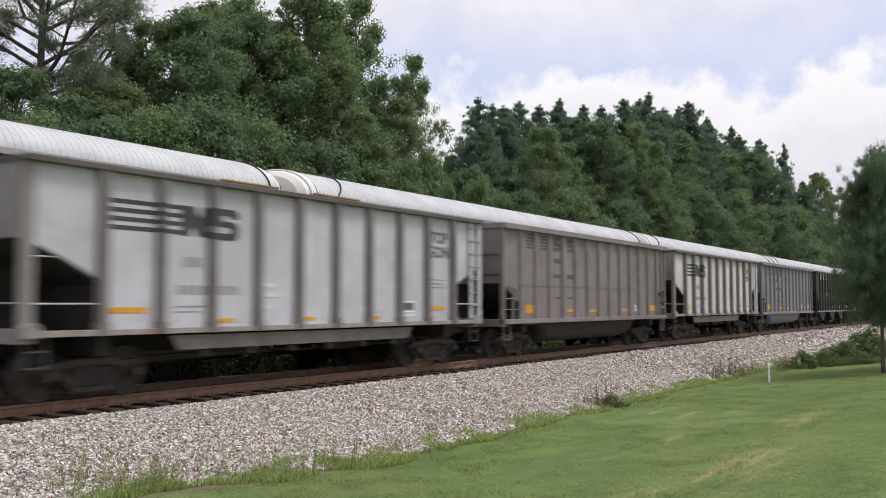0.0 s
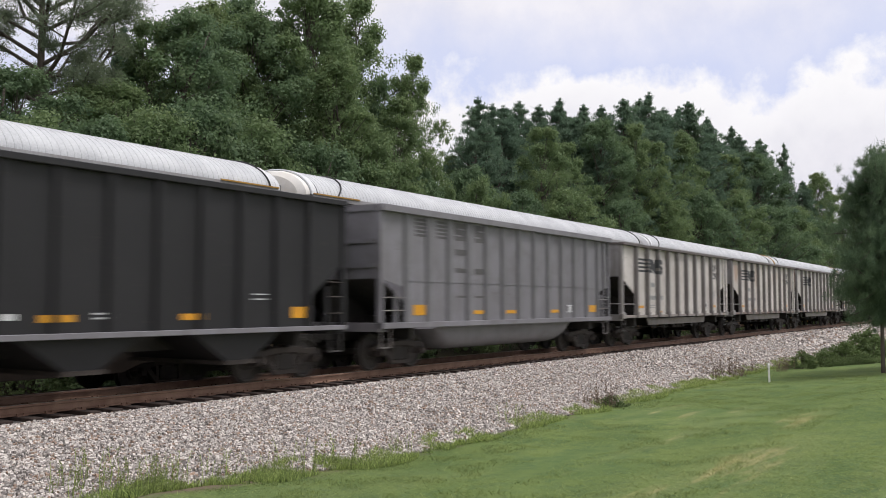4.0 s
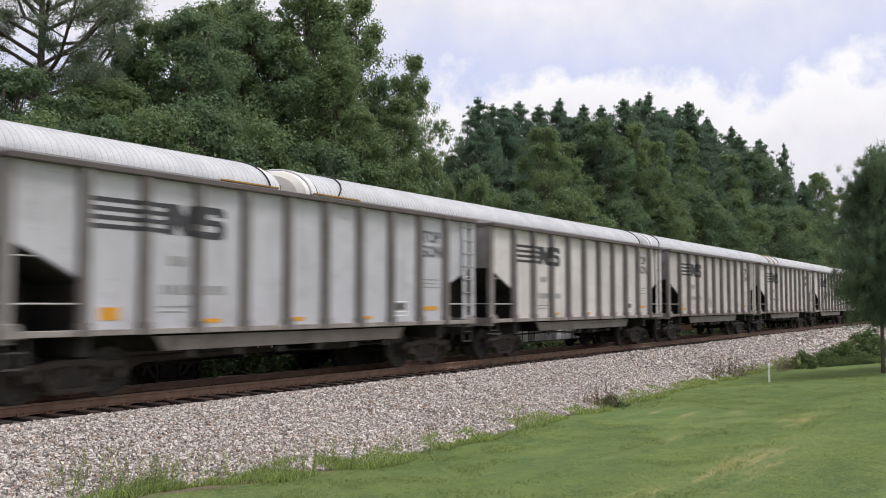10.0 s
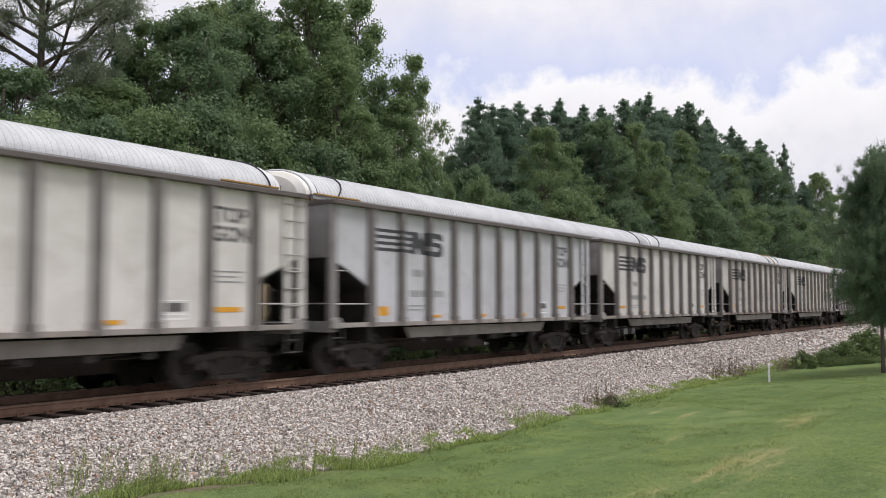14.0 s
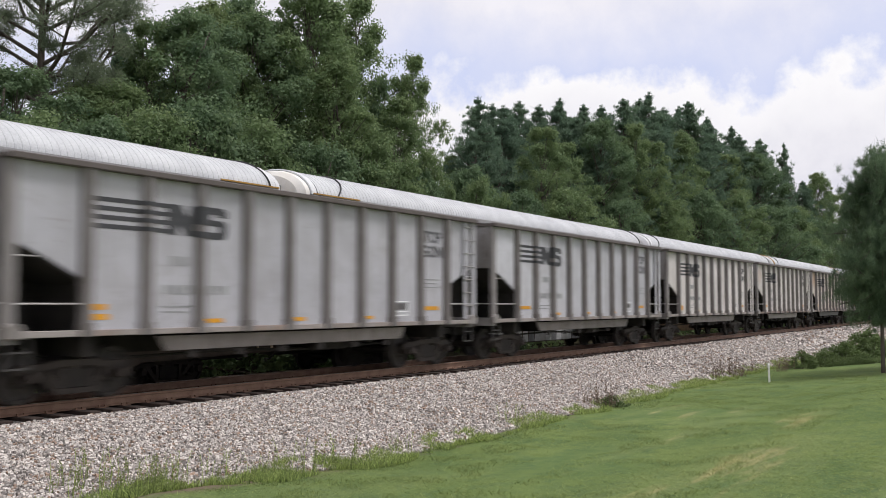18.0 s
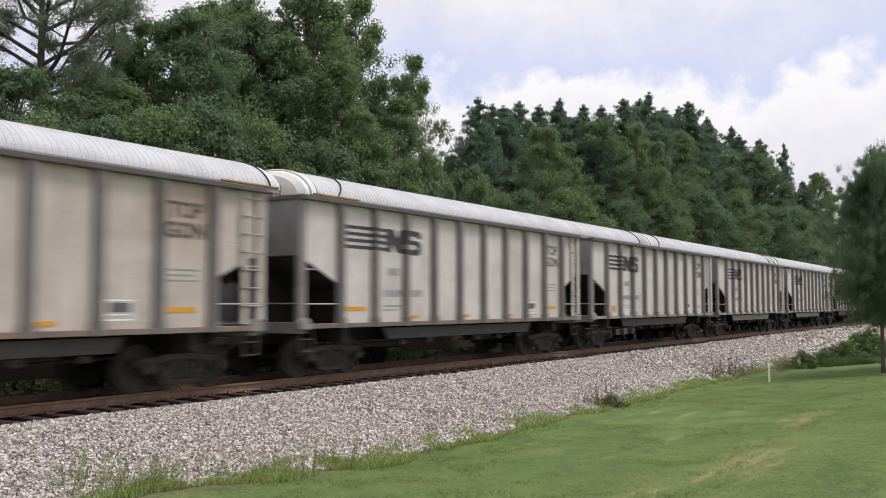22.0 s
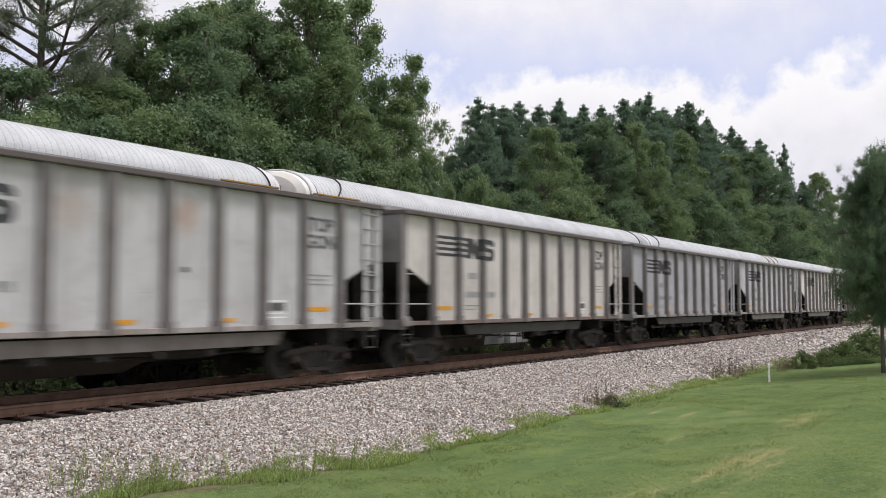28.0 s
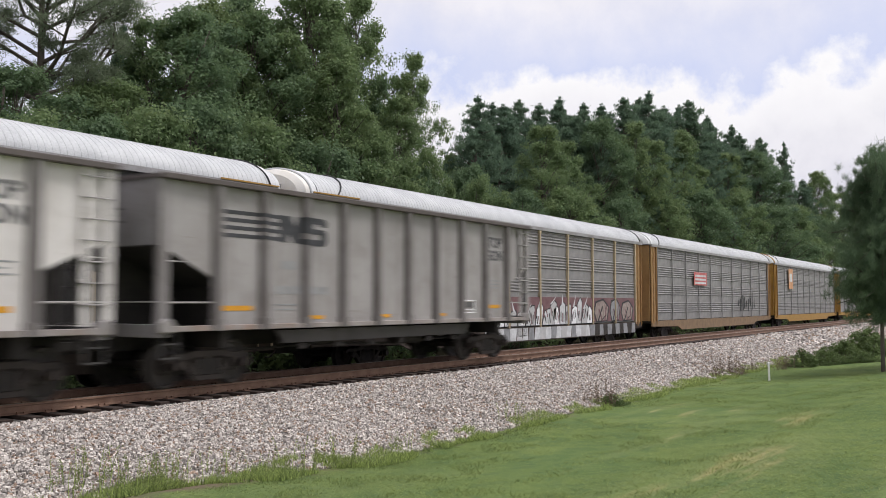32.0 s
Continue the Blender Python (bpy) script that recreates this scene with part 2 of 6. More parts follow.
def mesh_np(name, verts, faces, material, smooth=False, normals=None):
    """A mesh from numpy arrays; faces all have one number of corners."""
    me = bpy.data.meshes.new(name)
    nf, k = faces.shape
    me.vertices.add(len(verts))
    me.vertices.foreach_set("co", np.asarray(verts, dtype=np.float32).ravel())
    me.loops.add(nf * k)
    me.loops.foreach_set("vertex_index", np.asarray(faces, dtype=np.int32).ravel())
    me.polygons.add(nf)
    me.polygons.foreach_set("loop_start", np.arange(0, nf * k, k, dtype=np.int32))
    me.polygons.foreach_set("use_smooth", np.full(nf, smooth))
    me.update(calc_edges=True)
    if normals is not None:
        me.normals_split_custom_set_from_vertices(normals)
    me.materials.append(material)
    return me

# ---------------------------------------------------------------- ground and track bed
def lawn_colour(k):
    """Mown grass: broad light and dark drifts, blue-green tufts, straw patches along the line."""
    c = k.mix(k.ramp(k.noise(0.16, 4), 0.35, 0.65), (0.132, 0.186, 0.058), (0.182, 0.232, 0.076))
    c = k.mix(k.math("MULTIPLY", k.ramp(k.noise(0.8, 6, 0.7), 0.44, 0.66), 0.85), c, (0.083, 0.136, 0.050))
    c = k.mix(k.math("MULTIPLY", k.ramp(k.noise(2.2, 6, 0.75), 0.48, 0.62), 0.7), c, (0.088, 0.139, 0.058))
    c = k.mix(k.math("MULTIPLY", k.ramp(k.noise(5.5, 5, 0.75), 0.5, 0.68), 0.6), c, (0.165, 0.214, 0.080))
    drift = k.noise(0.5, 5, 0.6, k.stretch(0.3, 1.5, 1.0))
    c = k.mix(k.math("MULTIPLY", k.ramp(drift, 0.52, 0.66), 0.4), c, (0.215, 0.252, 0.105))
    straw = k.noise(0.42, 5, 0.62, k.stretch(0.3, 1.8, 1.0))
    c = k.mix(k.math("MULTIPLY", k.ramp(straw, 0.63, 0.72), 0.7), c, (0.44, 0.37, 0.19))
    return c


def lawn_material():
    k = Nodes("lawn_grass")
    c = lawn_colour(k)
    fine = k.noise(30.0, 5, 0.7)
    c = k.mix(k.ramp(fine, 0.25, 0.6), k.mix(0.3, c, (0.06, 0.10, 0.025)), c)
    sep = k.n.new("ShaderNodeSeparateXYZ")
    k.l.new(k.co, sep.inputs[0])
    # bare soil at the foot of the ballast, dark brown ground under the wood
    foot = k.math("ADD", sep.outputs[1], k.math("MULTIPLY", k.noise(1.1, 5, 0.6), 1.5))
    c = k.mix(k.math("MULTIPLY", k.ramp(foot, -4.75, -4.3), 0.85), c, (0.17, 0.125, 0.095))
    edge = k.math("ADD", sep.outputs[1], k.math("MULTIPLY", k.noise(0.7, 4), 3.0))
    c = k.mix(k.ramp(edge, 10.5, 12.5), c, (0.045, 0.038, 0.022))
    return k.done(c, 0.95, 0, fine, 0.6, 0.03, 0.1)


def ballast_material(name="crushed_stone", island=False):
    k = Nodes(name)
    if island:
        g = k.n.new("ShaderNodeNewGeometry")
        v = g.outputs["Random Per Island"]
        c = k.mix(k.ramp(v, 0.0, 0.75), (0.19, 0.165, 0.148), (0.84, 0.775, 0.71))
        c = k.mix(k.ramp(v, 0.86, 0.9), c, (0.38, 0.26, 0.18))
        c = k.mix(k.math("MULTIPLY", k.noise(30, 4), 0.45), c, (0.22, 0.20, 0.19))
    else:
        vor = k.n.new("ShaderNodeTexVoronoi")
        vor.inputs["Scale"].default_value = 15
        k.l.new(k.co, vor.inputs["Vector"])
        # bed kept dark, and darker at cell edges, as painted shade between stones
        c = k.mix(k.ramp(vor.outputs["Color"], 0.1, 0.9), (0.16, 0.142, 0.132), (0.34, 0.312, 0.29))
        c = k.mix(k.ramp(vor.outputs["Distance"], 0.25, 0.6), c, (0.13, 0.12, 0.11))
        stain = k.noise(0.5, 4)
        c = k.mix(k.math("MULTIPLY", k.ramp(stain, 0.5, 0.75), 0.3), c, (0.26, 0.19, 0.14))
        return k.done(c, 0.9, 0, vor.outputs["Distance"], 0.9, -0.05, 0.3)
    return k.done(c, 0.85, 0, k.noise(60, 3), 0.3, 0.01, 0.3)


M_LAWN = lawn_material()
M_BED = ballast_material()
M_STONE = ballast_material("loose_stone", True)


def swell(x, y):
    """The lawn rises towards the track bed at its near end."""
    k = min(1.0, max(0.0, (-11.0 - x) / 4.0)) * min(1.0, max(0.0, (y + 9.0) / 3.0)) * min(1.0, max(0.0, (-2.4 - y) / 1.0))
    return 0.225 * k


def sheet(name, profile, xs, material, wobble=0.0, seed=0, lawn=False):
    """A strip of ground: a profile of (y, z) pairs, pulled along x."""
    verts, faces, n = [], [], len(profile)
    for x in xs:
        for y, z in profile:
            q = noise.noise(Vector((x * 0.22, y * 0.3, seed))) * wobble
            verts.append((x, y, z + q + (swell(x, y) if lawn else 0)))
    for i in range(len(xs) - 1):
        for j in range(n - 1):
            a = i * n + j
            faces.append((a, a + n, a + n + 1, a + 1))
    me = bpy.data.meshes.new(name)
    me.from_pydata(verts, [], faces)
    me.materials.append(material)
    me.polygons.foreach_set("use_smooth", [True] * len(me.polygons))
    return new(name, me)


XS = [-900, -300, -120, -70] + [-45 + 1.5 * i for i in range(90)] + [95, 110, 140, 180, 240, 320, 450, 700, 1400]
LAWN_Y = [(-900, 0.0), (-200, 0.0), (-60, 0.0), (-30, -0.02), (-20, -0.05), (-15, -0.16), (-12, -0.5), (-10, -0.76), (-8.5, -0.90), (-7, -1.00), (-6, -1.05), (-5.0, -1.07),
          (-4.0, -1.25), (0, -1.3), (7, -1.35), (9, -1.25), (12, -1.1), (20, -1.0), (60, -0.9), (200, -0.8), (1400, -0.8)]
BED_Y = [(-5.75, -1.28), (-5.2, -1.06), (-4.3, -0.82), (-3.3, -0.56), (-2.3, -0.33), (-1.6, -0.25), (-0.7, -0.235), (0.7, -0.235), (1.6, -0.26), (2.4, -0.55), (3.1, -0.70), (5.9, -0.70), (7.0, -0.95), (8.3, -1.4)]


def bed_height(x, y):
    for (y0, z0), (y1, z1) in zip(BED_Y, BED_Y[1:]):
        if y0 <= y <= y1:
            return z0 + (z1 - z0) * (y - y0) / (y1 - y0)
    return -1.3


def lawn_height(x, y):
    return lawn_profile(y) + swell(x, y)


def lawn_profile(y):
    for (y0, z0), (y1, z1) in zip(LAWN_Y, LAWN_Y[1:]):
        if y0 <= y <= y1:
            return z0 + (z1 - z0) * (y - y0) / (y1 - y0)
    return 0.0


tagged(sheet("ground", LAWN_Y, XS, M_LAWN, 0.03, 0, True), "mown green lawn with dry patches running into dark brown woodland floor", "ground", kind="structure")
tagged(sheet("ballast_bed", BED_Y, XS, M_BED, 0.035, 3), "sloping track bed of crushed stone, darkened as the shaded gaps between stones", "ballast", kind="structure")


def loose_stones():
    """Angular stones lying on the slope of the bed."""
    rng = np.random.default_rng(5)
    cube = np.array([(x, y, z) for z in (-1, 1) for y in (-1, 1) for x in (-1, 1)], dtype=float)
    quads = np.array([(0, 2, 3, 1), (4, 5, 7, 6), (0, 1, 5, 4), (2, 6, 7, 3), (0, 4, 6, 2), (1, 3, 7, 5)])
    V, F, o = [], [], 0
    for x0, x1, count, size in ((-20, -8, 47000, 0.0175), (-8, 8, 38000, 0.0205), (8, 30, 18000, 0.032), (30, 75, 7000, 0.06)):
        x = rng.uniform(x0, x1, count)
        y = rng.uniform(-5.35, -1.35, count)
        keep = np.array([bed_height(a, b) > lawn_height(a, b) - 0.01 for a, b in zip(x, y)])
        x, y = x[keep], y[keep]
        count = len(x)
        z = np.array([max(bed_height(a, b) + noise.noise(Vector((a * 0.22, b * 0.3, 3))) * 0.035, lawn_height(a, b)) for a, b in zip(x, y)])
        s = size * rng.uniform(0.45, 1.5, (count, 1, 1)) * rng.uniform(0.6, 1.3, (count, 1, 3))
        c = cube[None] * s * rng.uniform(0.55, 1.15, (count, 8, 3))
        a = rng.uniform(0, 6.283, count)
        b = rng.uniform(-0.7, 0.7, count)
        ca, sa, cb, sb = np.cos(a)[:, None], np.sin(a)[:, None], np.cos(b)[:, None], np.sin(b)[:, None]
        X, Y, Z = c[..., 0], c[..., 1], c[..., 2]
        X, Z = X * cb + Z * sb, -X * sb + Z * cb
        X, Y = X * ca - Y * sa, X * sa + Y * ca
        v = np.stack([X + x[:, None], Y + y[:, None], Z + (z + 0.017)[:, None]], -1)
        V.append(v.reshape(-1, 3))
        F.append((quads[None] + (np.arange(count) * 8)[:, None, None]).reshape(-1, 4) + o)
        o += count * 8
    ob = new("loose_stones", mesh_np("loose_stones", np.concatenate(V), np.concatenate(F), M_STONE))
    tagged(ob, "pale grey and buff angular crushed stones on the track bed", "ballast", kind="stuff")


loose_stones()

# ---------------------------------------------------------------- rails and ties
M_RAIL = mottled("rusty_rail", (0.16, 0.088, 0.058), (0.235, 0.145, 0.10), 3, 50, 0.75)
M_HEAD = mottled("polished_rail_head", (0.34, 0.30, 0.27), (0.24, 0.20, 0.17), 2, 30, 0.35, 0.8)
M_TIE = mottled("creosoted_timber", (0.022, 0.014, 0.011), (0.050, 0.033, 0.025), 6, 40, 0.9, 0, 0.6)
FAR_Y, FAR_Z = 4.5, -0.45


def rail_track(name, y, z, x0, x1, step, label):
    track = tagged(new(name), label, "railway track", kind="structure")
    track.location = (0, y, z)
    rail = Solid()
    prof = [(-0.07, -0.17), (0.07, -0.17), (0.07, -0.158), (0.012, -0.14), (0.012, -0.045), (0.036, -0.036), (0.036, -0.006),
            (0.030, -0.001), (-0.030, -0.001), (-0.036, -0.006), (-0.036, -0.036), (-0.012, -0.045), (-0.012, -0.14), (-0.07, -0.158)]
    rail.prism(prof, "x", -260, 420)
    head = Solid().box(-260, 420, -0.027, 0.027, -0.001, 0.003)
    me, hm = rail.mesh("rail"), head.mesh("rail_head")
    for side in (-0.7525, 0.7525):
        r = part("rail", me, M_RAIL, track, "rust-brown steel rail", pose(0, side, 0))
        part("rail_head", hm, M_HEAD, r, "polished running surface")
    rng = random.Random(4)
    tie = Solid().box(-0.115, 0.115, -1.3, 1.3, -0.35, -0.172).mesh("tie", 0.012)
    plate = Solid()
    for side in (-0.7525, 0.7525):
        plate.box(-0.09, 0.09, side - 0.17, side + 0.17, -0.172, -0.160)
        for sx in (-0.06, 0.06):
            plate.box(sx - 0.012, sx + 0.012, side - 0.115, side - 0.08, -0.16, -0.128)
            plate.box(sx - 0.012, sx + 0.012, side + 0.08, side + 0.115, -0.16, -0.128)
    plate = plate.mesh("tie_plate")
    x, n = x0, 0
    far = Solid()
    while x < x1:
        if n < 230:
            t = part("tie", tie, M_TIE, track, "", pose(x + rng.uniform(-0.03, 0.03), rng.uniform(-0.05, 0.05), rng.uniform(-0.012, 0.004), 0, 0, rng.uniform(-1.4, 1.4)))
            if n < 90 and y == 0:
                part("tie_plate", plate, M_RAIL, t)
        else:
            far.box(x - 0.11, x + 0.11, -1.3, 1.3, -0.34, -0.174)
        x += step
        n += 1
    if far.v:
        tagged(part("far_ties", far, M_TIE, track), kind="stuff")
    return track


rail_track("main_track", 0, 0, -34, 190, 0.52, "rusty steel rails on dark creosoted timber ties")
rail_track("siding_track", FAR_Y, FAR_Z, -34, 100, 0.56, "second rusty track behind the main one")


# ---------------------------------------------------------------- running gear
def wheel_profile():
    r = 0.457
    one = [(0.0, 0.10), (0.10, 0.115), (0.10, 0.16), (0.045, 0.20), (0.03, 0.30), (0.03, 0.37), (0.075, 0.385), (0.075, r - 0.012), (0.06, r), (-0.03, r + 0.004),
           (-0.045, r + 0.028), (-0.06, r + 0.02), (-0.06, 0.39), (-0.01, 0.37), (-0.01, 0.30), (-0.02, 0.20), (-0.06, 0.16), (-0.06, 0.10)]
    return one


WHEELSET = Solid()
for _s in (-1, 1):
    WHEELSET.lathe([(_s * (0.7525 + c), r) for c, r in wheel_profile()], 28)
WHEELSET.tube([(0, -1.05, 0), (0, 1.05, 0)], 0.085, 12)
for _s in (-1, 1):
    for _k in range(3):
        _a = 2.094 * _k
        WHEELSET.tube([(0.05 * math.cos(_a), _s * 1.05, 0.05 * math.sin(_a)), (0.05 * math.cos(_a), _s * 1.12, 0.05 * math.sin(_a))], 0.02, 6)
WHEELSET = WHEELSET.mesh("wheelset")
_f = Solid()
_f.prism([(-1.12, 0.50), (-1.12, 0.60), (-0.98, 0.68), (-0.70, 0.66), (-0.42, 0.72), (0.42, 0.72), (0.70, 0.66), (0.98, 0.68), (1.12, 0.60), (1.12, 0.50), (0.72, 0.52),
          (0.45, 0.58), (0.30, 0.60), (-0.30, 0.60), (-0.45, 0.58), (-0.72, 0.52)], "y", -0.07, 0.07)
_f.prism([(-0.72, 0.53), (-0.60, 0.57), (-0.30, 0.24), (0.30, 0.24), (0.60, 0.57), (0.72, 0.53), (0.38, 0.14), (-0.38, 0.14)], "y", -0.066, 0.066)
for _x in (-0.89, 0.89):
    _f.box(_x - 0.13, _x + 0.13, -0.09, 0.08, 0.36, 0.56)
for _x in (-0.36, 0.36):
    _f.box(_x - 0.05, _x + 0.05, -0.062, 0.062, 0.22, 0.62)
SIDEFRAME = _f.mesh("sideframe", 0.008)
_z = [0.25 + 0.03 * k for k in range(11)]
SPRINGS = Solid().prism([(-0.27 - 0.03 * (k % 2), z) for k, z in enumerate(_z)] + [(0.27 + 0.03 * (k % 2), z) for k, z in reversed(list(enumerate(_z)))], "y", -0.05, 0.05).mesh("spring_nest")
BOLSTER = Solid().prism([(-1.05, 0.52), (-0.6, 0.42), (0.6, 0.42), (1.05, 0.52), (1.05, 0.66), (0.4, 0.74), (-0.4, 0.74), (-1.05, 0.66)], "x", -0.2, 0.2).mesh("truck_bolster", 0.01)
CAP = Solid().tube([(0, -0.1, 0), (0, 0.0, 0)], [0.085, 0.11], 10).mesh("bearing_cap")
WHEELS = {-1: [], 1: []}


def truck(parent, x):
    b = part("truck", BOLSTER, M_TRUCK, parent, "two-axle cast steel truck caked in grime", pose(x, 0, 0))
    for s in (-1, 1):
        part("sideframe", SIDEFRAME, M_TRUCK, b, "", pose(0, s * 1.02, 0))
        part("spring_nest", SPRINGS, M_UNDER, b, "", pose(0, s * 1.02, 0))
    for a in (-1, 1):
        w = part("wheelset", WHEELSET, M_WHEEL, b, "worn steel wheelset", pose(a * 0.89, 0, 0.457), smooth=False)
        WHEELS[a].append(w)
        for s in (-1, 1):
            part("bearing_cap", CAP, M_TRUCK, b, "", pose(a * 0.89, s * 1.13, 0.457, 0, 0, 0 if s < 0 else 180))
    return b


def coupler(parent, s, x):
    c = Solid()
    c.box(-0.35, 0.42, -0.09, 0.09, 0.78, 0.94)
    c.prism([(0.36, -0.13), (0.50, -0.15), (0.56, -0.02), (0.50, 0.05), (0.46, 0.14), (0.36, 0.13)], "z", 0.72, 1.0)
    part("coupler", c, M_UNDER, parent, "", pose(x + s * 0.17, 0, 0, 0, 0, 0 if s > 0 else 180), 0.01)
    h = Solid().tube([(0.0, 0.3, 0.8), (0.18, 0.31, 0.62), (0.36, 0.3, 0.5), (0.5, 0.26, 0.52)], 0.025, 6)
    part("air_hose", h, M_UNDER, parent, "", pose(x, 0, 0, 0, 0, 0 if s > 0 else 180))


# ---------------------------------------------------------------- wagons
def lettering(text, height):
    """Flat letters as a thin mesh."""
    cu = bpy.data.curves.new("text", "FONT")
    cu.body, cu.size, cu.extrude, cu.align_x = text, height * 1.4, 0.002, "CENTER"
    cu.resolution_u, cu.offset = 3, 0.012
    ob = new("text", cu)
    me = bpy.data.meshes.new_from_object(ob.evaluated_get(bpy.context.evaluated_depsgraph_get()))
    bpy.data.objects.remove(ob)
    return me


def slab(x0, x1, z0, z1, y, d=0.004):
    return Solid().box(x0, x1, y - d, y, z0, z1)


def emblem(X, ribs, z0, z1, W):
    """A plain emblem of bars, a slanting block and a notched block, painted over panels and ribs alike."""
    e, h, y = Solid(), z1 - z0, -W - 0.001

    def over_rib(x, a, b):
        e.prism([(x - 0.113, -W), (x - 0.074, -W - 0.144), (x + 0.074, -W - 0.144), (x + 0.113, -W)], "z", z0 + h * a, z0 + h * b)

    for i in range(4):
        a = 0.04 + i * 0.27
        e.box(X(1.44), X(3.16), y - 0.004, y, z0 + h * a, z0 + h * (a + 0.14))
        over_rib(ribs[1], a, a + 0.14)
    slant = ((3.06, 0.0), (3.28, 0.0), (3.34, 0.34), (3.50, 0.0), (3.84, 0.0), (3.86, 1.0), (3.62, 1.0), (3.54, 0.62), (3.40, 1.0), (3.04, 1.0))
    e.prism([(X(u), z0 + h * v) for u, v in slant], "y", y - 0.0044, y)
    over_rib(ribs[2], 0.40, 1.02)
    over_rib(ribs[2], -0.04, 0.18)
    bent = ((1, .70), (1, .87), (.90, .97), (.78, 1), (.20, 1), (.08, .96), (0, .85), (0, .57), (.06, .46), (.16, .42), (.60, .42), (.67, .38), (.67, .27), (.60, .22), (.02, .22),
            (.02, .09), (.10, .02), (.22, 0), (.80, 0), (.93, .05), (1, .17), (1, .44), (.93, .55), (.80, .60), (.40, .60), (.33, .64), (.33, .74), (.40, .78), (.66, .78), (.66, .70))
    e.prism([(X(3.90 + 0.68 * u), z0 + h * (-0.05 + 1.08 * v)) for u, v in bent], "y", y - 0.0048, y)
    return e


def top_hopper(L=7.24, pitch=1.30):
    """Rib-sided open coal wagon with sloped ends; its front end is at -x."""
    car = new("coal_hopper_car")
    W = 1.52
    a = 4.5 * pitch
    ribs = [-a + pitch * i for i in range(10)]

    def X(u):
        return -a + (u - 1.28) * pitch / 1.28

    P = PAINT["white"]
    outline = [(-L, 4.0), (L, 4.0), (L, 2.72), (a, 2.1), (a, 1.2), (-a, 1.2), (-a, 2.1), (-L, 2.72)]
    for s in (-1, 1):
        part("side_sheet", Solid().prism(outline, "y", s * W, s * (W - 0.02)), P, car)
        rib = Solid().prism([(-0.11, 0), (-0.07, s * 0.14), (0.07, s * 0.14), (0.11, 0)], "z", 1.22, 3.94).mesh("side_rib")
        foot = Solid().prism([(-0.14, 0), (-0.10, s * 0.165), (0.10, s * 0.165), (0.14, 0)], "z", 1.12, 1.34).mesh("rib_foot")
        for x in ribs:
            r = part("side_rib", rib, M_RIB, car, "dirty pressed steel rib with shade in its dark tone", pose(x, s * W, 0))
            part("rib_foot", foot, M_RIB, r)
        part("top_chord", Solid().box(-L - 0.04, L + 0.04, s * (W - 0.06), s * (W + 0.16), 3.93, 4.035), M_CHORD, car, "dark rusty top chord", bevel=0.012)
        part("side_sill", Solid().box(-L, L, s * (W - 0.12), s * (W + 0.09), 1.12, 1.225), M_DUSTSILL, car, "dusty side sill", bevel=0.008)
        part("belly_sill", Solid().prism([(-3.95, 1.075), (3.95, 1.075), (3.75, 0.80), (-3.75, 0.80)], "y", s * 1.35, s * 1.39), M_ASH, car, "deep dusty lower sill")
        for i in range(6 if s < 0 else 0):
            part("bracket", Solid().box(-0.09, 0.09, -0.03, 0.03, 0.66, 0.78), M_UNDERSHADE, car, "", pose(-3.1 + 1.25 * i, s * 1.36, 0))
    for s in (-1, 1):
        part("end_sheet", Solid().box(s * (L - 0.03), s * L, -W + 0.02, W - 0.02, 2.72, 3.96), M_SOOTSHADE, car, "grey end sheet darkened by soot and painted-in shade")
        part("end_rail", Solid().tube([(s * (L + 0.03), -W, 1.67), (s * (L + 0.06), -W * 0.6, 1.67), (s * (L + 0.06), W * 0.6, 1.67), (s * (L + 0.03), W, 1.67)], 0.016, 6), M_RUNG, car, "worn steel end handrail")
        part("end_chord", Solid().box(s * (L - 0.06), s * (L + 0.06), -W - 0.06 + 0.13, W + 0.06 - 0.13, 3.945, 4.025), M_CHORD, car)
        # near-black sheet and webs: recess shade is in their colour, views through are blocked
        part("slope_sheet", Solid().prism([(s * (L - 0.03), 2.70), (s * (L - 0.06), 2.74), (s * 4.1, 1.32), (s * 4.1, 1.27)], "y", -W + 0.03, W - 0.03), M_UNDER, car, "slope sheet painted near-black for the shade of the recess")
        part("end_sill", Solid().box(s * (L - 0.25), s * L, -W, W, 1.02, 1.26), M_SOOTSHADE, car, bevel=0.01)
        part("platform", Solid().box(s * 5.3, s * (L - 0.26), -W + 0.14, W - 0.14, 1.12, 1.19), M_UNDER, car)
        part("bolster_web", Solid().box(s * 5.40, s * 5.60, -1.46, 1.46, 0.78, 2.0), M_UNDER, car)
        part("centre_web", Solid().prism([(s * (L - 0.02), 1.2), (s * (L - 0.02), 2.66), (s * 5.61, 2.02), (s * 5.61, 1.2)], "y", -0.05, 0.05), M_UNDER, car, "centre web painted near-black for the shade of the recess")
        for t in (-1, 1):
            part("corner_post", Solid().box(s * (L - 0.20), s * (L + 0.02), t * (W - 0.08), t * (W + 0.05), 1.26, 3.94), M_POSTPAINT, car, bevel=0.008)
            part("corner_casting", Solid().prism([(s * (L + 0.04), 1.10), (s * (L + 0.04), 1.30), (s * (L - 0.08), 1.37), (s * (L - 0.26), 1.34), (s * (L - 0.36), 1.22), (s * (L - 0.36), 1.10)], "y", t * (W - 0.06), t * (W + 0.10)), M_CASTING, car, "dusty pale grey corner casting", bevel=0.02)
            part("grab_rail", Solid().tube([(s * (L - 0.05), t * (W + 0.03), 1.66), (s * a, t * (W + 0.03), 1.66)], 0.018, 6), M_RUNG, car)
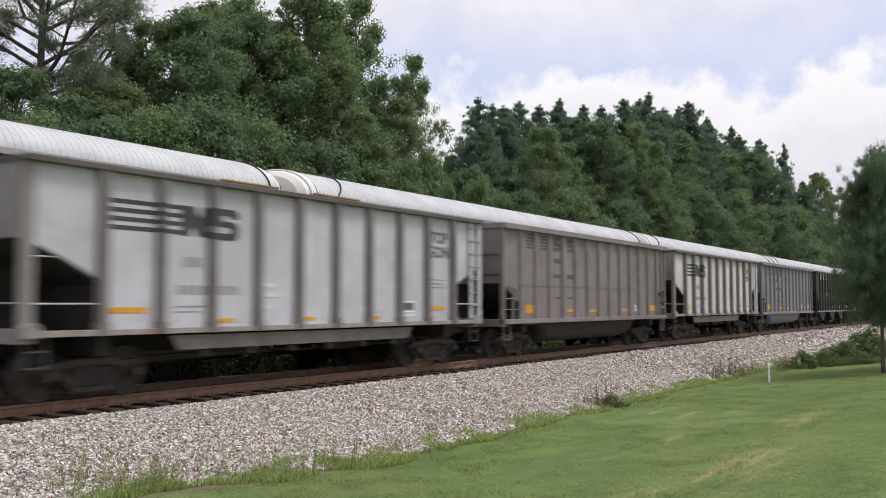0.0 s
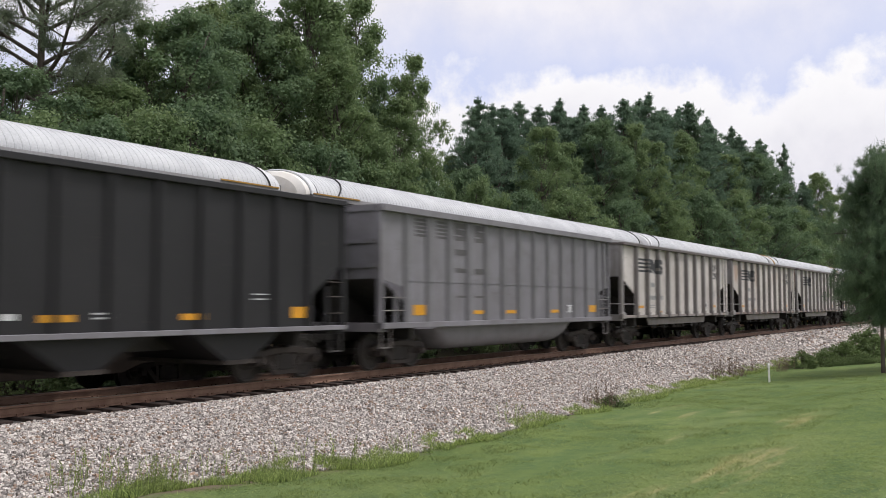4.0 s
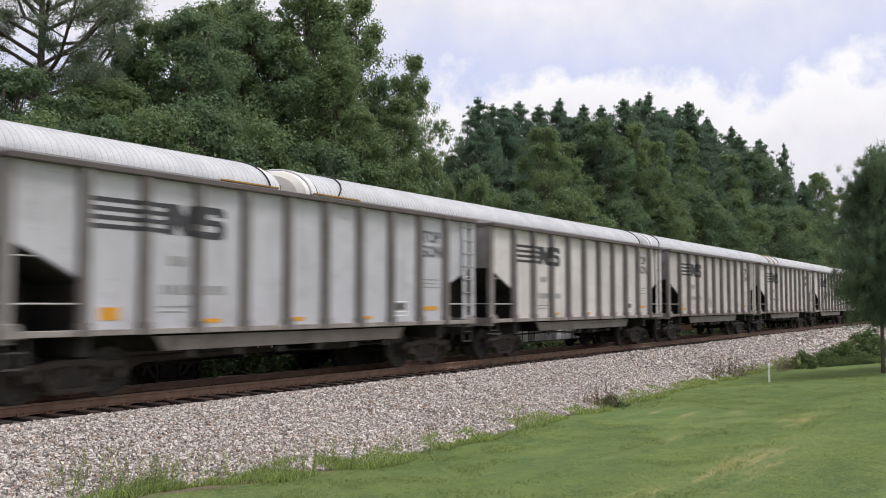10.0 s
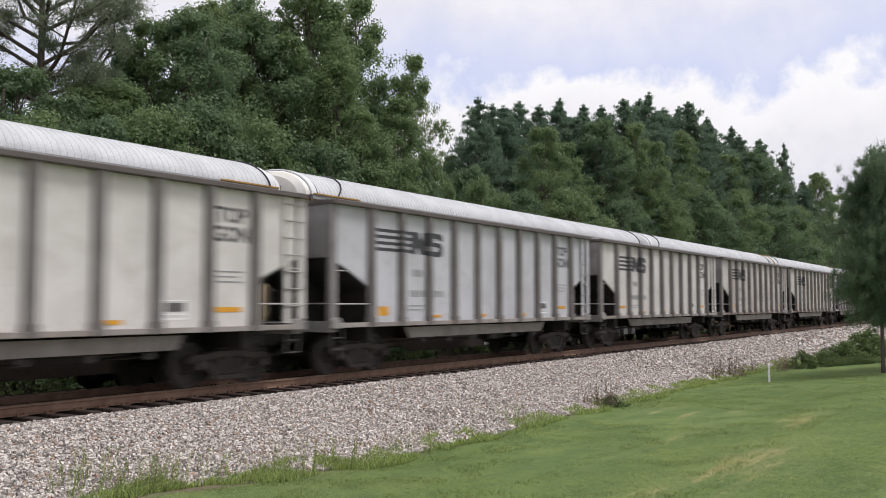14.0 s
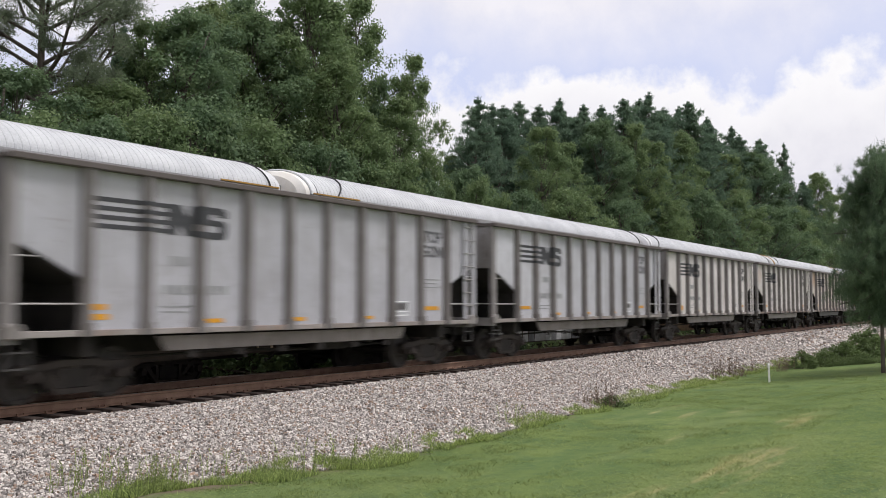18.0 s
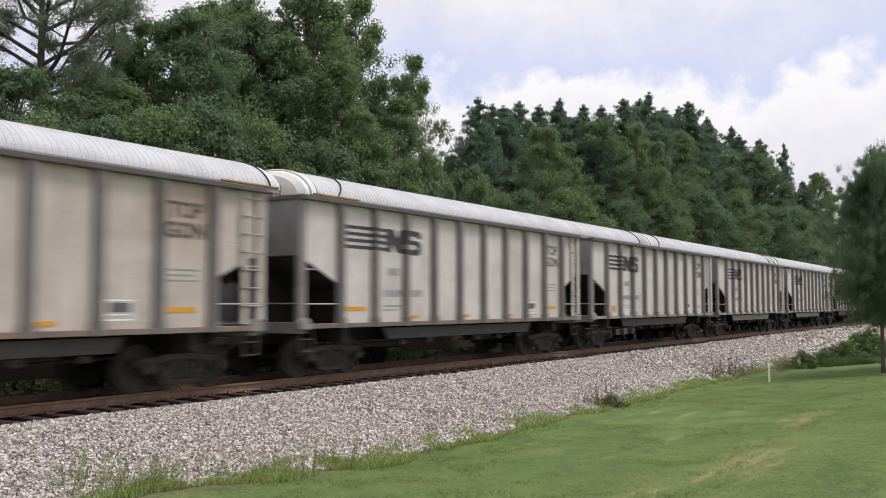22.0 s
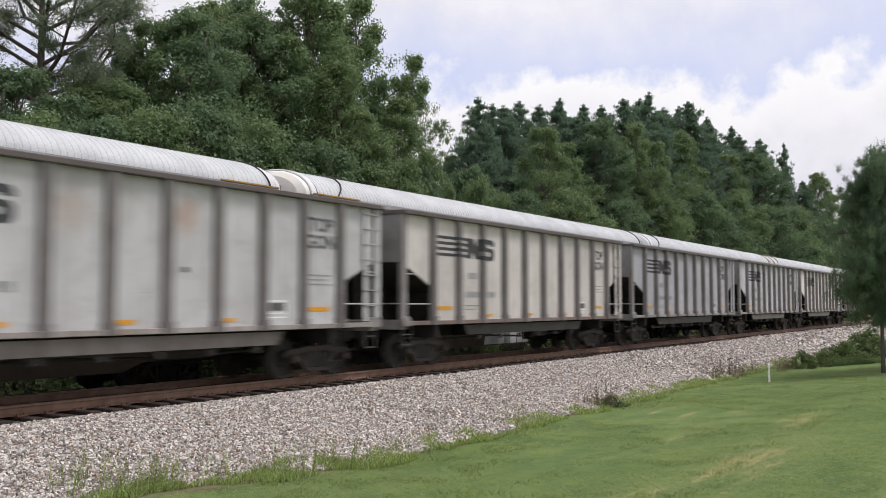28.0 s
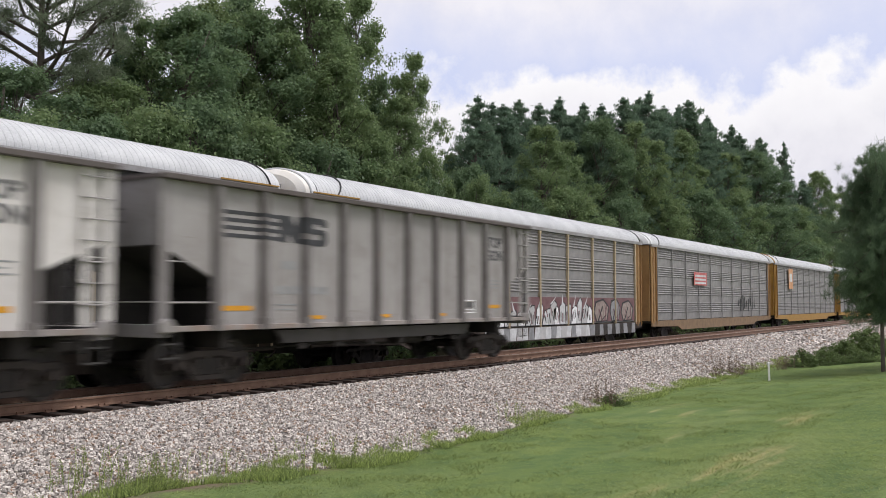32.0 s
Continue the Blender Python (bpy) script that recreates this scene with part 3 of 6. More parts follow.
            part("grab_iron", Solid().tube([(s * (L - 0.05), t * (W + 0.03), 2.42), (s * (L - 0.55), t * (W + 0.03), 2.42)], 0.014, 6), M_RUNG, car)
            st = Solid()
            for x in (L - 0.08, L - 0.48):
                st.box(s * (x - 0.02), s * (x + 0.02), t * (W - 0.03), t * (W + 0.0), 0.62, 1.12)
            for z in (0.62, 0.88):
                st.box(s * (L - 0.48), s * (L - 0.08), t * (W - 0.04), t * (W + 0.01), z, z + 0.03)
            part("sill_step", st, M_STEP, car)
        lad = Solid()
        t = -s
        for x, w in ((L - 0.09, 0.10), (L - 0.54, 0.085)):
            lad.box(s * (x - w), s * (x + w), t * (W + 0.055), t * (W + 0.075), 1.26, 3.94)
        lad = part("ladder", lad, P, car)
        for i in range(7):
            z = 1.62 + 0.36 * i
            part("rung", Solid().tube([(s * (L - 0.09), t * (W + 0.09), z), (s * (L - 0.62), t * (W + 0.09), z)], 0.014, 5), M_RUNG, lad)
        brk = Solid().tube([(s * (L + 0.06), 0.55, 2.35), (s * (L + 0.12), 0.55, 2.35)], 0.24, 14)
        if s < 0:
            part("brake_wheel", brk, M_UNDER, car)
        coupler(car, s, s * L)
        truck(car, s * (L - 1.68))
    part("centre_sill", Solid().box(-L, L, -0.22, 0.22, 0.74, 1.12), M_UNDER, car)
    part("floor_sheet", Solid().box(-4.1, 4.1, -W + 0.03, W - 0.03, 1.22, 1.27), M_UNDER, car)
    part("air_reservoir", Solid().tube([(1.2, -0.7, 0.78), (2.3, -0.7, 0.78)], 0.2, 12), M_UNDER, car)
    part("brake_cylinder", Solid().tube([(-1.8, -0.6, 0.82), (-1.2, -0.6, 0.82)], 0.15, 12), M_UNDER, car)
    part("brake_rod", Solid().tube([(-4.4, -0.5, 0.66), (-1.2, -0.6, 0.7), (1.0, -0.55, 0.62), (4.4, -0.5, 0.66)], 0.03, 6), M_UNDER, car)
    for x in (-2.6, 2.6):
        part("cross_beam", Solid().box(x - 0.1, x + 0.1, -1.3, 1.3, 0.75, 1.12), M_UNDER, car)
    y = -W - 0.001
    part("emblem", emblem(X, ribs, 2.93, 3.5, W), M_MARK, car, "faded dark emblem of bars and blocks")
    for text, z in (("TOP", 3.27), ("GON", 2.89)):
        part("lettering", lettering(text, 0.3), M_MARK, car, "dark painted word", Matrix.Translation((X(12.16), y - 0.002, z)) @ pose(0, 0, 0, 90))
    marks = [(3.14, 0.2, 2.36, 2.54), (3.38, 0.2, 2.36, 2.54)] + [(2.98 + 0.2 * i, 0.15, 1.84, 2.01) for i in range(4)] + [(4.06 + 0.2 * i, 0.15, 1.84, 2.01) for i in range(3)]
    for x, w, z0, z1 in marks + [(2.95, 0.75, 1.60, 1.63), (2.95, 0.6, 1.50, 1.53)]:
        part("number_bar", slab(X(x), X(x + w), z0, z1, y), M_FAINT, car, "washed-out grey marking bar")
    for x0, x1, z0, z1 in ((11.75, 12.5, 2.28, 2.31), (11.75, 12.35, 2.18, 2.21), (11.75, 12.5, 2.08, 2.11)):
        part("data_line", slab(X(x0), X(x1), z0, z1, y), M_FAINT, car)
    for x0, x1, z0, z1 in ((1.48, 2.28, 1.50, 1.60), (4.05, 4.5, 1.30, 1.38), (6.55, 7.0, 1.30, 1.38), (9.05, 9.5, 1.30, 1.38), (11.75, 12.45, 1.50, 1.60)):
        part("reflector", slab(X(x0), X(x1), z0, z1, y, 0.006), M_YELLOW, car, "amber yellow reflector")
    for x0, x1, z0, z1 in ((10.42, 11.02, 1.37, 1.395), (10.42, 11.02, 1.46, 1.48), (10.42, 11.02, 1.71, 1.735), (10.42, 10.45, 1.4, 1.705), (10.99, 11.02, 1.4, 1.705)):
        part("data_frame", slab(X(x0), X(x1), z0, z1, y), M_BRIGHT, car)
    part("data_panel", slab(X(10.50), X(10.94), 1.52, 1.68, y), M_DIM, car, "dark data panel")
    for y0, y1, z0, z1 in ((-0.5, 0.35, 3.40, 3.44), (-0.35, 0.3, 3.28, 3.32), (-0.5, 0.4, 3.16, 3.2)):
        part("end_marking", Solid().box(-L - 0.004, -L, y0, y1, z0, z1), M_DIM, car, "small dark marking line")
    return car


def tub_gondola():
    """Smooth-lipped gondola with a rounded tub hanging between the trucks."""
    car = new("tub_gondola_car")
    L, W, B = 7.15, 1.52, 6.87
    P = PAINT["steel"]
    a = 6.06
    for s in (-1, 1):
        part("side_sheet", Solid().prism([(-L, 3.98), (L, 3.98), (L, 2.28), (a, 2.06), (a, 1.12), (-a, 1.12), (-a, 2.06), (-L, 2.28)], "y", s * W, s * (W - 0.02)), P, car)
        rib = Solid().prism([(-0.10, 0), (-0.06, s * 0.08), (0.06, s * 0.08), (0.10, 0)], "z", 1.2, 3.93).mesh("side_rib")
        for i in range(13):
            part("side_rib", rib, M_GREYRIB, car, "", pose(-a + 1.01 * i, s * W, 0))
        part("top_chord", Solid().box(-L - 0.04, L + 0.04, s * (W - 0.06), s * (W + 0.14), 3.93, 4.1), P, car, bevel=0.012)
        part("side_sill", Solid().box(-L, L, s * (W - 0.12), s * (W + 0.11), 1.06, 1.2), P, car, bevel=0.008)
        part("seam", Solid().box(-a, a, s * W, s * (W + 0.012), 2.235, 2.255), P, car)
    for s in (-1, 1):
        part("end_sheet", Solid().box(s * (L - 0.03), s * L, -W + 0.02, W - 0.02, 2.28, 3.95), P, car)
        part("end_chord", Solid().box(s * (L - 0.06), s * (L + 0.06), -W + 0.07, W - 0.07, 3.935, 4.09), P, car)
        for z in (2.6, 3.2):
            part("end_stiffener", Solid().box(s * L, s * (L + 0.06), -W + 0.1, W - 0.1, z - 0.05, z + 0.05), P, car)
        # the shaded end recess is painted into these near-black sheets and webs
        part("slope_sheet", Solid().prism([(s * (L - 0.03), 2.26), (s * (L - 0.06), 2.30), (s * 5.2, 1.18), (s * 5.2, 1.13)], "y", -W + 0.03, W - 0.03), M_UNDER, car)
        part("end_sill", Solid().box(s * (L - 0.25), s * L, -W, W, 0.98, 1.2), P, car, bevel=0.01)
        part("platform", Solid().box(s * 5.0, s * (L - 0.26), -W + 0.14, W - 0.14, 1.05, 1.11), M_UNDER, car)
        part("centre_web", Solid().prism([(s * (L - 0.02), 1.12), (s * (L - 0.02), 2.22), (s * 5.76, 1.5), (s * 5.76, 1.12)], "y", -0.05, 0.05), M_UNDER, car, "centre web painted near-black for the shade of the recess")
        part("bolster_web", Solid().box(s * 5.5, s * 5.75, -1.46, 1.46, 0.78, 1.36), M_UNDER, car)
        for t in (-1, 1):
            part("corner_post", Solid().box(s * (L - 0.10), s * (L + 0.02), t * (W - 0.08), t * (W + 0.05), 1.2, 3.93), P, car, bevel=0.008)
            part("mid_post", Solid().box(s * (L - 0.72), s * (L - 0.64), t * (W - 0.06), t * (W + 0.03), 1.2, 2.0), P, car)
            for z in (1.5, 1.82):
                part("grab_rail", Solid().tube([(s * (L - 0.05), t * (W + 0.03), z), (s * a, t * (W + 0.03), z)], 0.016, 6), M_RIB, car)
            st = Solid()
            for x in (L - 0.08, L - 0.48):
                st.box(s * (x - 0.02), s * (x + 0.02), t * (W - 0.03), t * W, 0.58, 1.06)
            st.box(s * (L - 0.48), s * (L - 0.08), t * (W - 0.04), t * (W + 0.01), 0.58, 0.61)
            part("sill_step", st, M_RIB, car)
        lad, t = Solid(), -s
        for x in (L - 0.09, L - 0.55):
            lad.box(s * (x - 0.025), s * (x + 0.025), t * (W + 0.02), t * (W + 0.06), 1.2, 3.93)
        for i in range(7):
            lad.tube([(s * (L - 0.09), t * (W + 0.065), 1.55 + 0.36 * i), (s * (L - 0.55), t * (W + 0.065), 1.55 + 0.36 * i)], 0.013, 5)
        part("ladder", lad, P, car)
        coupler(car, s, s * L)
        truck(car, s * (L - 1.5))
    tub = Solid()
    prof = [(-1.30, 1.08), (-1.30, 0.80), (-1.24, 0.60), (-1.05, 0.46), (-0.8, 0.41), (0.8, 0.41), (1.05, 0.46), (1.24, 0.60), (1.30, 0.80), (1.30, 1.08)]
    n = len(prof)
    stations = [(-4.25, 0.15), (-4.05, 0.45), (-3.8, 0.75), (-3.5, 0.93), (-3.15, 1.0), (3.15, 1.0), (3.5, 0.93), (3.8, 0.75), (4.05, 0.45), (4.25, 0.15)]
    tub.add([(x, y, 1.08 - (1.08 - z) * k) for x, k in stations for y, z in prof],
            [(i * n + j, i * n + j + 1, (i + 1) * n + j + 1, (i + 1) * n + j) for i in range(len(stations) - 1) for j in range(n - 1)])
    part("tub", tub, P, car, "dusty rounded tub between the trucks", smooth=True)
    part("centre_sill", Solid().box(-L, -4.0, -0.22, 0.22, 0.74, 1.05).box(4.0, L, -0.22, 0.22, 0.74, 1.05), M_UNDER, car)
    y = -W - 0.001
    for x0, x1 in ((1.26, 2.0), (2.26, 2.97)):
        for i in range(5):
            part("emblem_bar", slab(-B + x0, -B + x1, 3.40 + 0.1 * i, 3.462 + 0.1 * i, y), M_DIM, car, "faded dark bar")
    for x0, x1 in ((3.17, 3.75), (4.27, 4.75)):
        part("emblem_block", slab(-B + x0, -B + x1, 3.40, 3.88, y), M_DIM, car, "faded dark block")
        part("emblem_notch", slab(-B + x0 + 0.2, -B + x1, 3.70, 3.74, y - 0.004, 0.002), P, car)
        part("emblem_notch", slab(-B + x0, -B + x1 - 0.2, 3.52, 3.56, y - 0.004, 0.002), P, car)
    for x0, x1, z0, z1 in ((3.22, 3.74, 3.0, 3.16), (3.2, 3.78, 2.52, 2.64), (4.27, 4.8, 2.50, 2.66), (3.3, 3.75, 1.83, 1.89), (4.27, 4.72, 1.83, 1.89)):
        part("number_bar", slab(-B + x0, -B + x1, z0, z1, y), M_DIM, car, "faded dark marking bar")
    for x0, x1, z0, z1 in ((1.18, 1.76, 1.37, 1.64), (4.2, 4.76, 1.38, 1.48), (6.12, 6.72, 1.38, 1.48), (9.15, 9.72, 1.38, 1.48), (12.22, 12.82, 1.38, 1.62)):
        part("reflector", slab(-B + x0, -B + x1, z0, z1, y, 0.006), M_YELLOW, car, "amber yellow reflector")
    for z in (1.38, 1.6):
        part("data_frame", slab(-B + 10.42, -B + 10.82, z, z + 0.03, y), M_PALE, car)
    part("data_panel", slab(-B + 10.54, -B + 10.72, 1.42, 1.59, y), M_PALE, car)
    return car


def bay_hopper():
    """Black rib-sided hopper with discharge bays under the sill."""
    car = new("bay_hopper_car")
    L, W = 6.96, 1.52
    P = PAINT["black"]
    a = 5.70
    for s in (-1, 1):
        part("side_sheet", Solid().prism([(-L, 3.98), (L, 3.98), (L, 2.6), (a, 1.75), (a, 1.14), (-a, 1.14), (-a, 1.75), (-L, 2.6)], "y", s * W, s * (W - 0.02)), P, car)
        rib = Solid().prism([(-0.08, 0), (-0.05, s * 0.09), (0.05, s * 0.09), (0.08, 0)], "z", 1.18, 3.9).mesh("side_rib")
        for i in range(12):
            part("side_rib", rib, P, car, "", pose(-a + 1.037 * i, s * W, 0))
        part("top_chord", Solid().box(-L - 0.04, L + 0.04, s * (W - 0.06), s * (W + 0.12), 3.9, 4.02), P, car, bevel=0.012)
        part("side_sill", Solid().box(-L, L, s * (W - 0.12), s * (W + 0.1), 1.08, 1.18), PAINT["steel"], car, "scuffed grey sill edge", bevel=0.008)
    for s in (-1, 1):
        part("end_sheet", Solid().box(s * (L - 0.03), s * L, -W + 0.02, W - 0.02, 2.6, 3.95), P, car)
        part("end_chord", Solid().box(s * (L - 0.06), s * (L + 0.06), -W + 0.07, W - 0.07, 3.905, 4.015), P, car)
        part("slope_sheet", Solid().prism([(s * (L - 0.03), 2.58), (s * (L - 0.06), 2.62), (s * 4.9, 1.2), (s * 4.9, 1.15)], "y", -W + 0.03, W - 0.03), M_UNDER, car)
        part("end_sill", Solid().box(s * (L - 0.25), s * L, -W, W, 0.98, 1.18), P, car, bevel=0.01)
        part("bolster_web", Solid().box(s * 5.4, s * 5.6, -1.46, 1.46, 0.78, 1.5), M_UNDER, car)
        for t in (-1, 1):
            part("corner_post", Solid().box(s * (L - 0.10), s * (L + 0.02), t * (W - 0.08), t * (W + 0.05), 1.18, 3.9), P, car, bevel=0.008)
            part("mid_post", Solid().box(s * (L - 0.66), s * (L - 0.58), t * (W - 0.06), t * (W + 0.03), 1.18, 2.05), P, car)
            for z in (1.45, 1.82, 2.15):
                part("grab_rail", Solid().tube([(s * (L - 0.05), t * (W + 0.03), z), (s * (L - 0.6), t * (W + 0.03), z)], 0.016, 6), M_TRUCK, car)
            st = Solid()
            for x in (L - 0.08, L - 0.48):
                st.box(s * (x - 0.02), s * (x + 0.02), t * (W - 0.03), t * W, 0.58, 1.08)
            st.box(s * (L - 0.48), s * (L - 0.08), t * (W - 0.04), t * (W + 0.01), 0.58, 0.61)
            part("sill_step", st, M_STEP, car)
        coupler(car, s, s * L)
        truck(car, s * (L - 1.45))
    for x in (-3.7, 0.15, 3.8):
        part("discharge_bay", Solid().prism([(x - 1.25, 1.1), (x + 1.25, 1.1), (x + 0.35, 0.52), (x - 0.35, 0.52)], "y", -1.36, 1.36), P, car, "black discharge bay", bevel=0.01)
        part("bay_gate", Solid().box(x - 0.42, x + 0.42, -1.42, 1.42, 0.46, 0.54), M_TRUCK, car)
    part("centre_sill", Solid().box(-L, L, -0.22, 0.22, 0.74, 1.08), M_UNDER, car)
    y = -W - 0.001
    for x0, x1 in ((1.2, 2.1), (2.24, 3.1)):
        for i in range(4):
            part("emblem_bar", slab(-L + x0, -L + x1, 3.47 + 0.118 * i, 3.545 + 0.118 * i, y), M_PALE, car, "white painted bar")
    for x0, x1 in ((3.26, 4.0), (4.22, 4.9)):
        part("emblem_block", slab(-L + x0, -L + x1, 3.46, 3.92, y), M_PALE, car, "worn white block")
        part("emblem_notch", slab(-L + x0 + 0.22, -L + x1, 3.74, 3.78, y - 0.004, 0.002), P, car)
        part("emblem_notch", slab(-L + x0, -L + x1 - 0.22, 3.58, 3.62, y - 0.004, 0.002), P, car)
    for x0, x1, z0, z1 in ((3.32, 3.92, 2.78, 3.0), (3.32, 3.98, 2.28, 2.50), (4.24, 4.9, 2.28, 2.50), (3.4, 3.92, 1.86, 1.93), (3.4, 3.92, 1.73, 1.79), (4.24, 4.75, 1.86, 1.93), (4.24, 4.75, 1.73, 1.79),
                           (5.35, 5.75, 1.40, 1.5), (7.2, 7.6, 1.40, 1.43), (7.2, 7.6, 1.48, 1.51), (10.95, 11.4, 1.75, 1.77), (10.95, 11.4, 1.85, 1.87)):
        part("number_bar", slab(-L + x0, -L + x1, z0, z1, y), M_PALE, car, "white painted marking bar")
    part("end_marking", Solid().box(-L - 0.004, -L, -0.8, 0.6, 3.1, 3.16).box(-L - 0.004, -L, -0.6, 0.4, 3.3, 3.36).box(-L - 0.004, -L, -0.5, 0.5, 3.5, 3.58), M_PALE, car)
    for x0, x1, z0, z1 in ((1.14, 1.76, 1.34, 1.62), (4.28, 4.9, 1.36, 1.48), (6.17, 6.8, 1.36, 1.48), (9.1, 9.7, 1.36, 1.48), (12.15, 12.75, 1.36, 1.6)):
        part("reflector", slab(-L + x0, -L + x1, z0, z1, y, 0.006), M_YELLOW, car, "amber yellow reflector")
    return car


M_MUD = mottled("dried_mud", (0.085, 0.062, 0.05), (0.14, 0.105, 0.088), 5, 40, 0.9)
M_RUST = mottled("red_spray_paint", (0.22, 0.06, 0.04), (0.30, 0.11, 0.07), 4, 40, 0.7)
TOP_LOOK = {"cream": "cream-white", "white": "off-white", "cool": "cool pale grey", "coolb": "dull pale grey", "greyw": "grimy grey-white", "rusty": "cream with rust blooms",
            "orange": "heavily rust-stained orange-brown", "tan": "tan and rust-tinged", "stain": "white with large rust stains", "taupe": "dirty taupe", "ash": "dull ash-grey",
            "blotched": "cream with orange rust blotches", "ruddy": "tan with rust-red ends", "patched": "off-white with tan patches", "blush": "off-white with a rusty blush", "spotted": "pale grey with small rust spots"}
TRAIN = ["cool", "brown", "white", "slate", "black", "steel", "cream", "blotched", "greyw", "cream", "taupe", "cool", "white", "cream", "white", "white",
         "cool", "white", "stain", "patched", "coolb", "cool", "white", "blush", "ruddy", "cream", "white", "cream", "white", "orange", "cool", "spotted",
         "cream", "coolb", "cool", "white", "ash"]
PITCH = 15.42
SLACK = [-0.50, -0.26, -0.27, -0.26, -0.12, -0.05, 0.02, 0.06, 0.15, 0.25, 0.35, 0.19, 0.12, 0.24, 0.40, 0.35, 0.12, 0.09, 0.09, 0.14, 0.15, 0.03, -0.20, -0.37, -0.46, -0.26,
         -0.10, -0.08, -0.18, -0.09, -0.06, -0.06, -0.12, 0.15, 0.25, 0.07, 0.06]
SHORT = (-1, 1, 5, 10, 14, 15, 16, 17, 18, 19, 20, 21, 22, 26, 27, 29, 30, 33, 34)      # wagons of the slightly shorter build
CARS = []


def repaint(car, old, newp):
    for o in car.children_recursive:
        if o.type == "MESH" and o.data.materials and o.data.materials[0] == old:
            o.material_slots[0].link = "OBJECT"
            o.material_slots[0].material = newp


def wheels_of(car):
    """Collect the wheelsets of a copied wagon."""
    for o in car.children_recursive:
        if o.name.startswith("wheelset"):
            WHEELS[-1 if o.matrix_basis.translation.x < 0 else 1].append(o)


def make_train():
    masters = {}
    for i, paint in enumerate(TRAIN):
        n = i - 1
        kind = "tub" if paint in ("brown", "slate", "steel") else "bay" if paint == "black" else "short" if n in SHORT else "top"
        if kind in masters:
            car = copy_thing(masters[kind], Matrix.Identity(4))
            wheels_of(car)
        else:
            car = masters[kind] = {"tub": tub_gondola, "bay": bay_hopper, "top": top_hopper, "short": lambda: top_hopper(7.12, 1.252)}[kind]()
        if kind in ("top", "short"):
            tagged(car, f"{TOP_LOOK[paint]} rib-sided steel coal wagon", "freight car", "coal train")
        elif kind == "tub":
            tagged(car, {"brown": "brown-grey", "slate": "dark slate grey", "steel": "mid grey"}[paint] + " gondola wagon with a rounded tub underneath", "freight car", "coal train")
        else:
            tagged(car, "black hopper wagon with worn white markings and amber reflectors", "freight car", "coal train")
        CARS.append((car, n * PITCH + 7.1 + SLACK[i], kind, paint))
    for car, x, kind, paint in CARS:
        base = {"top": "white", "short": "white", "tub": "steel", "bay": "black"}[kind]
        if paint != base:
            repaint(car, PAINT[base], PAINT[paint])
        car.location = (x, 0, 0)


make_train()
SQUARE = (1, 9, 10, 15, 21, 25, 26, 27, 29)      # wagons whose first reflector is a square one


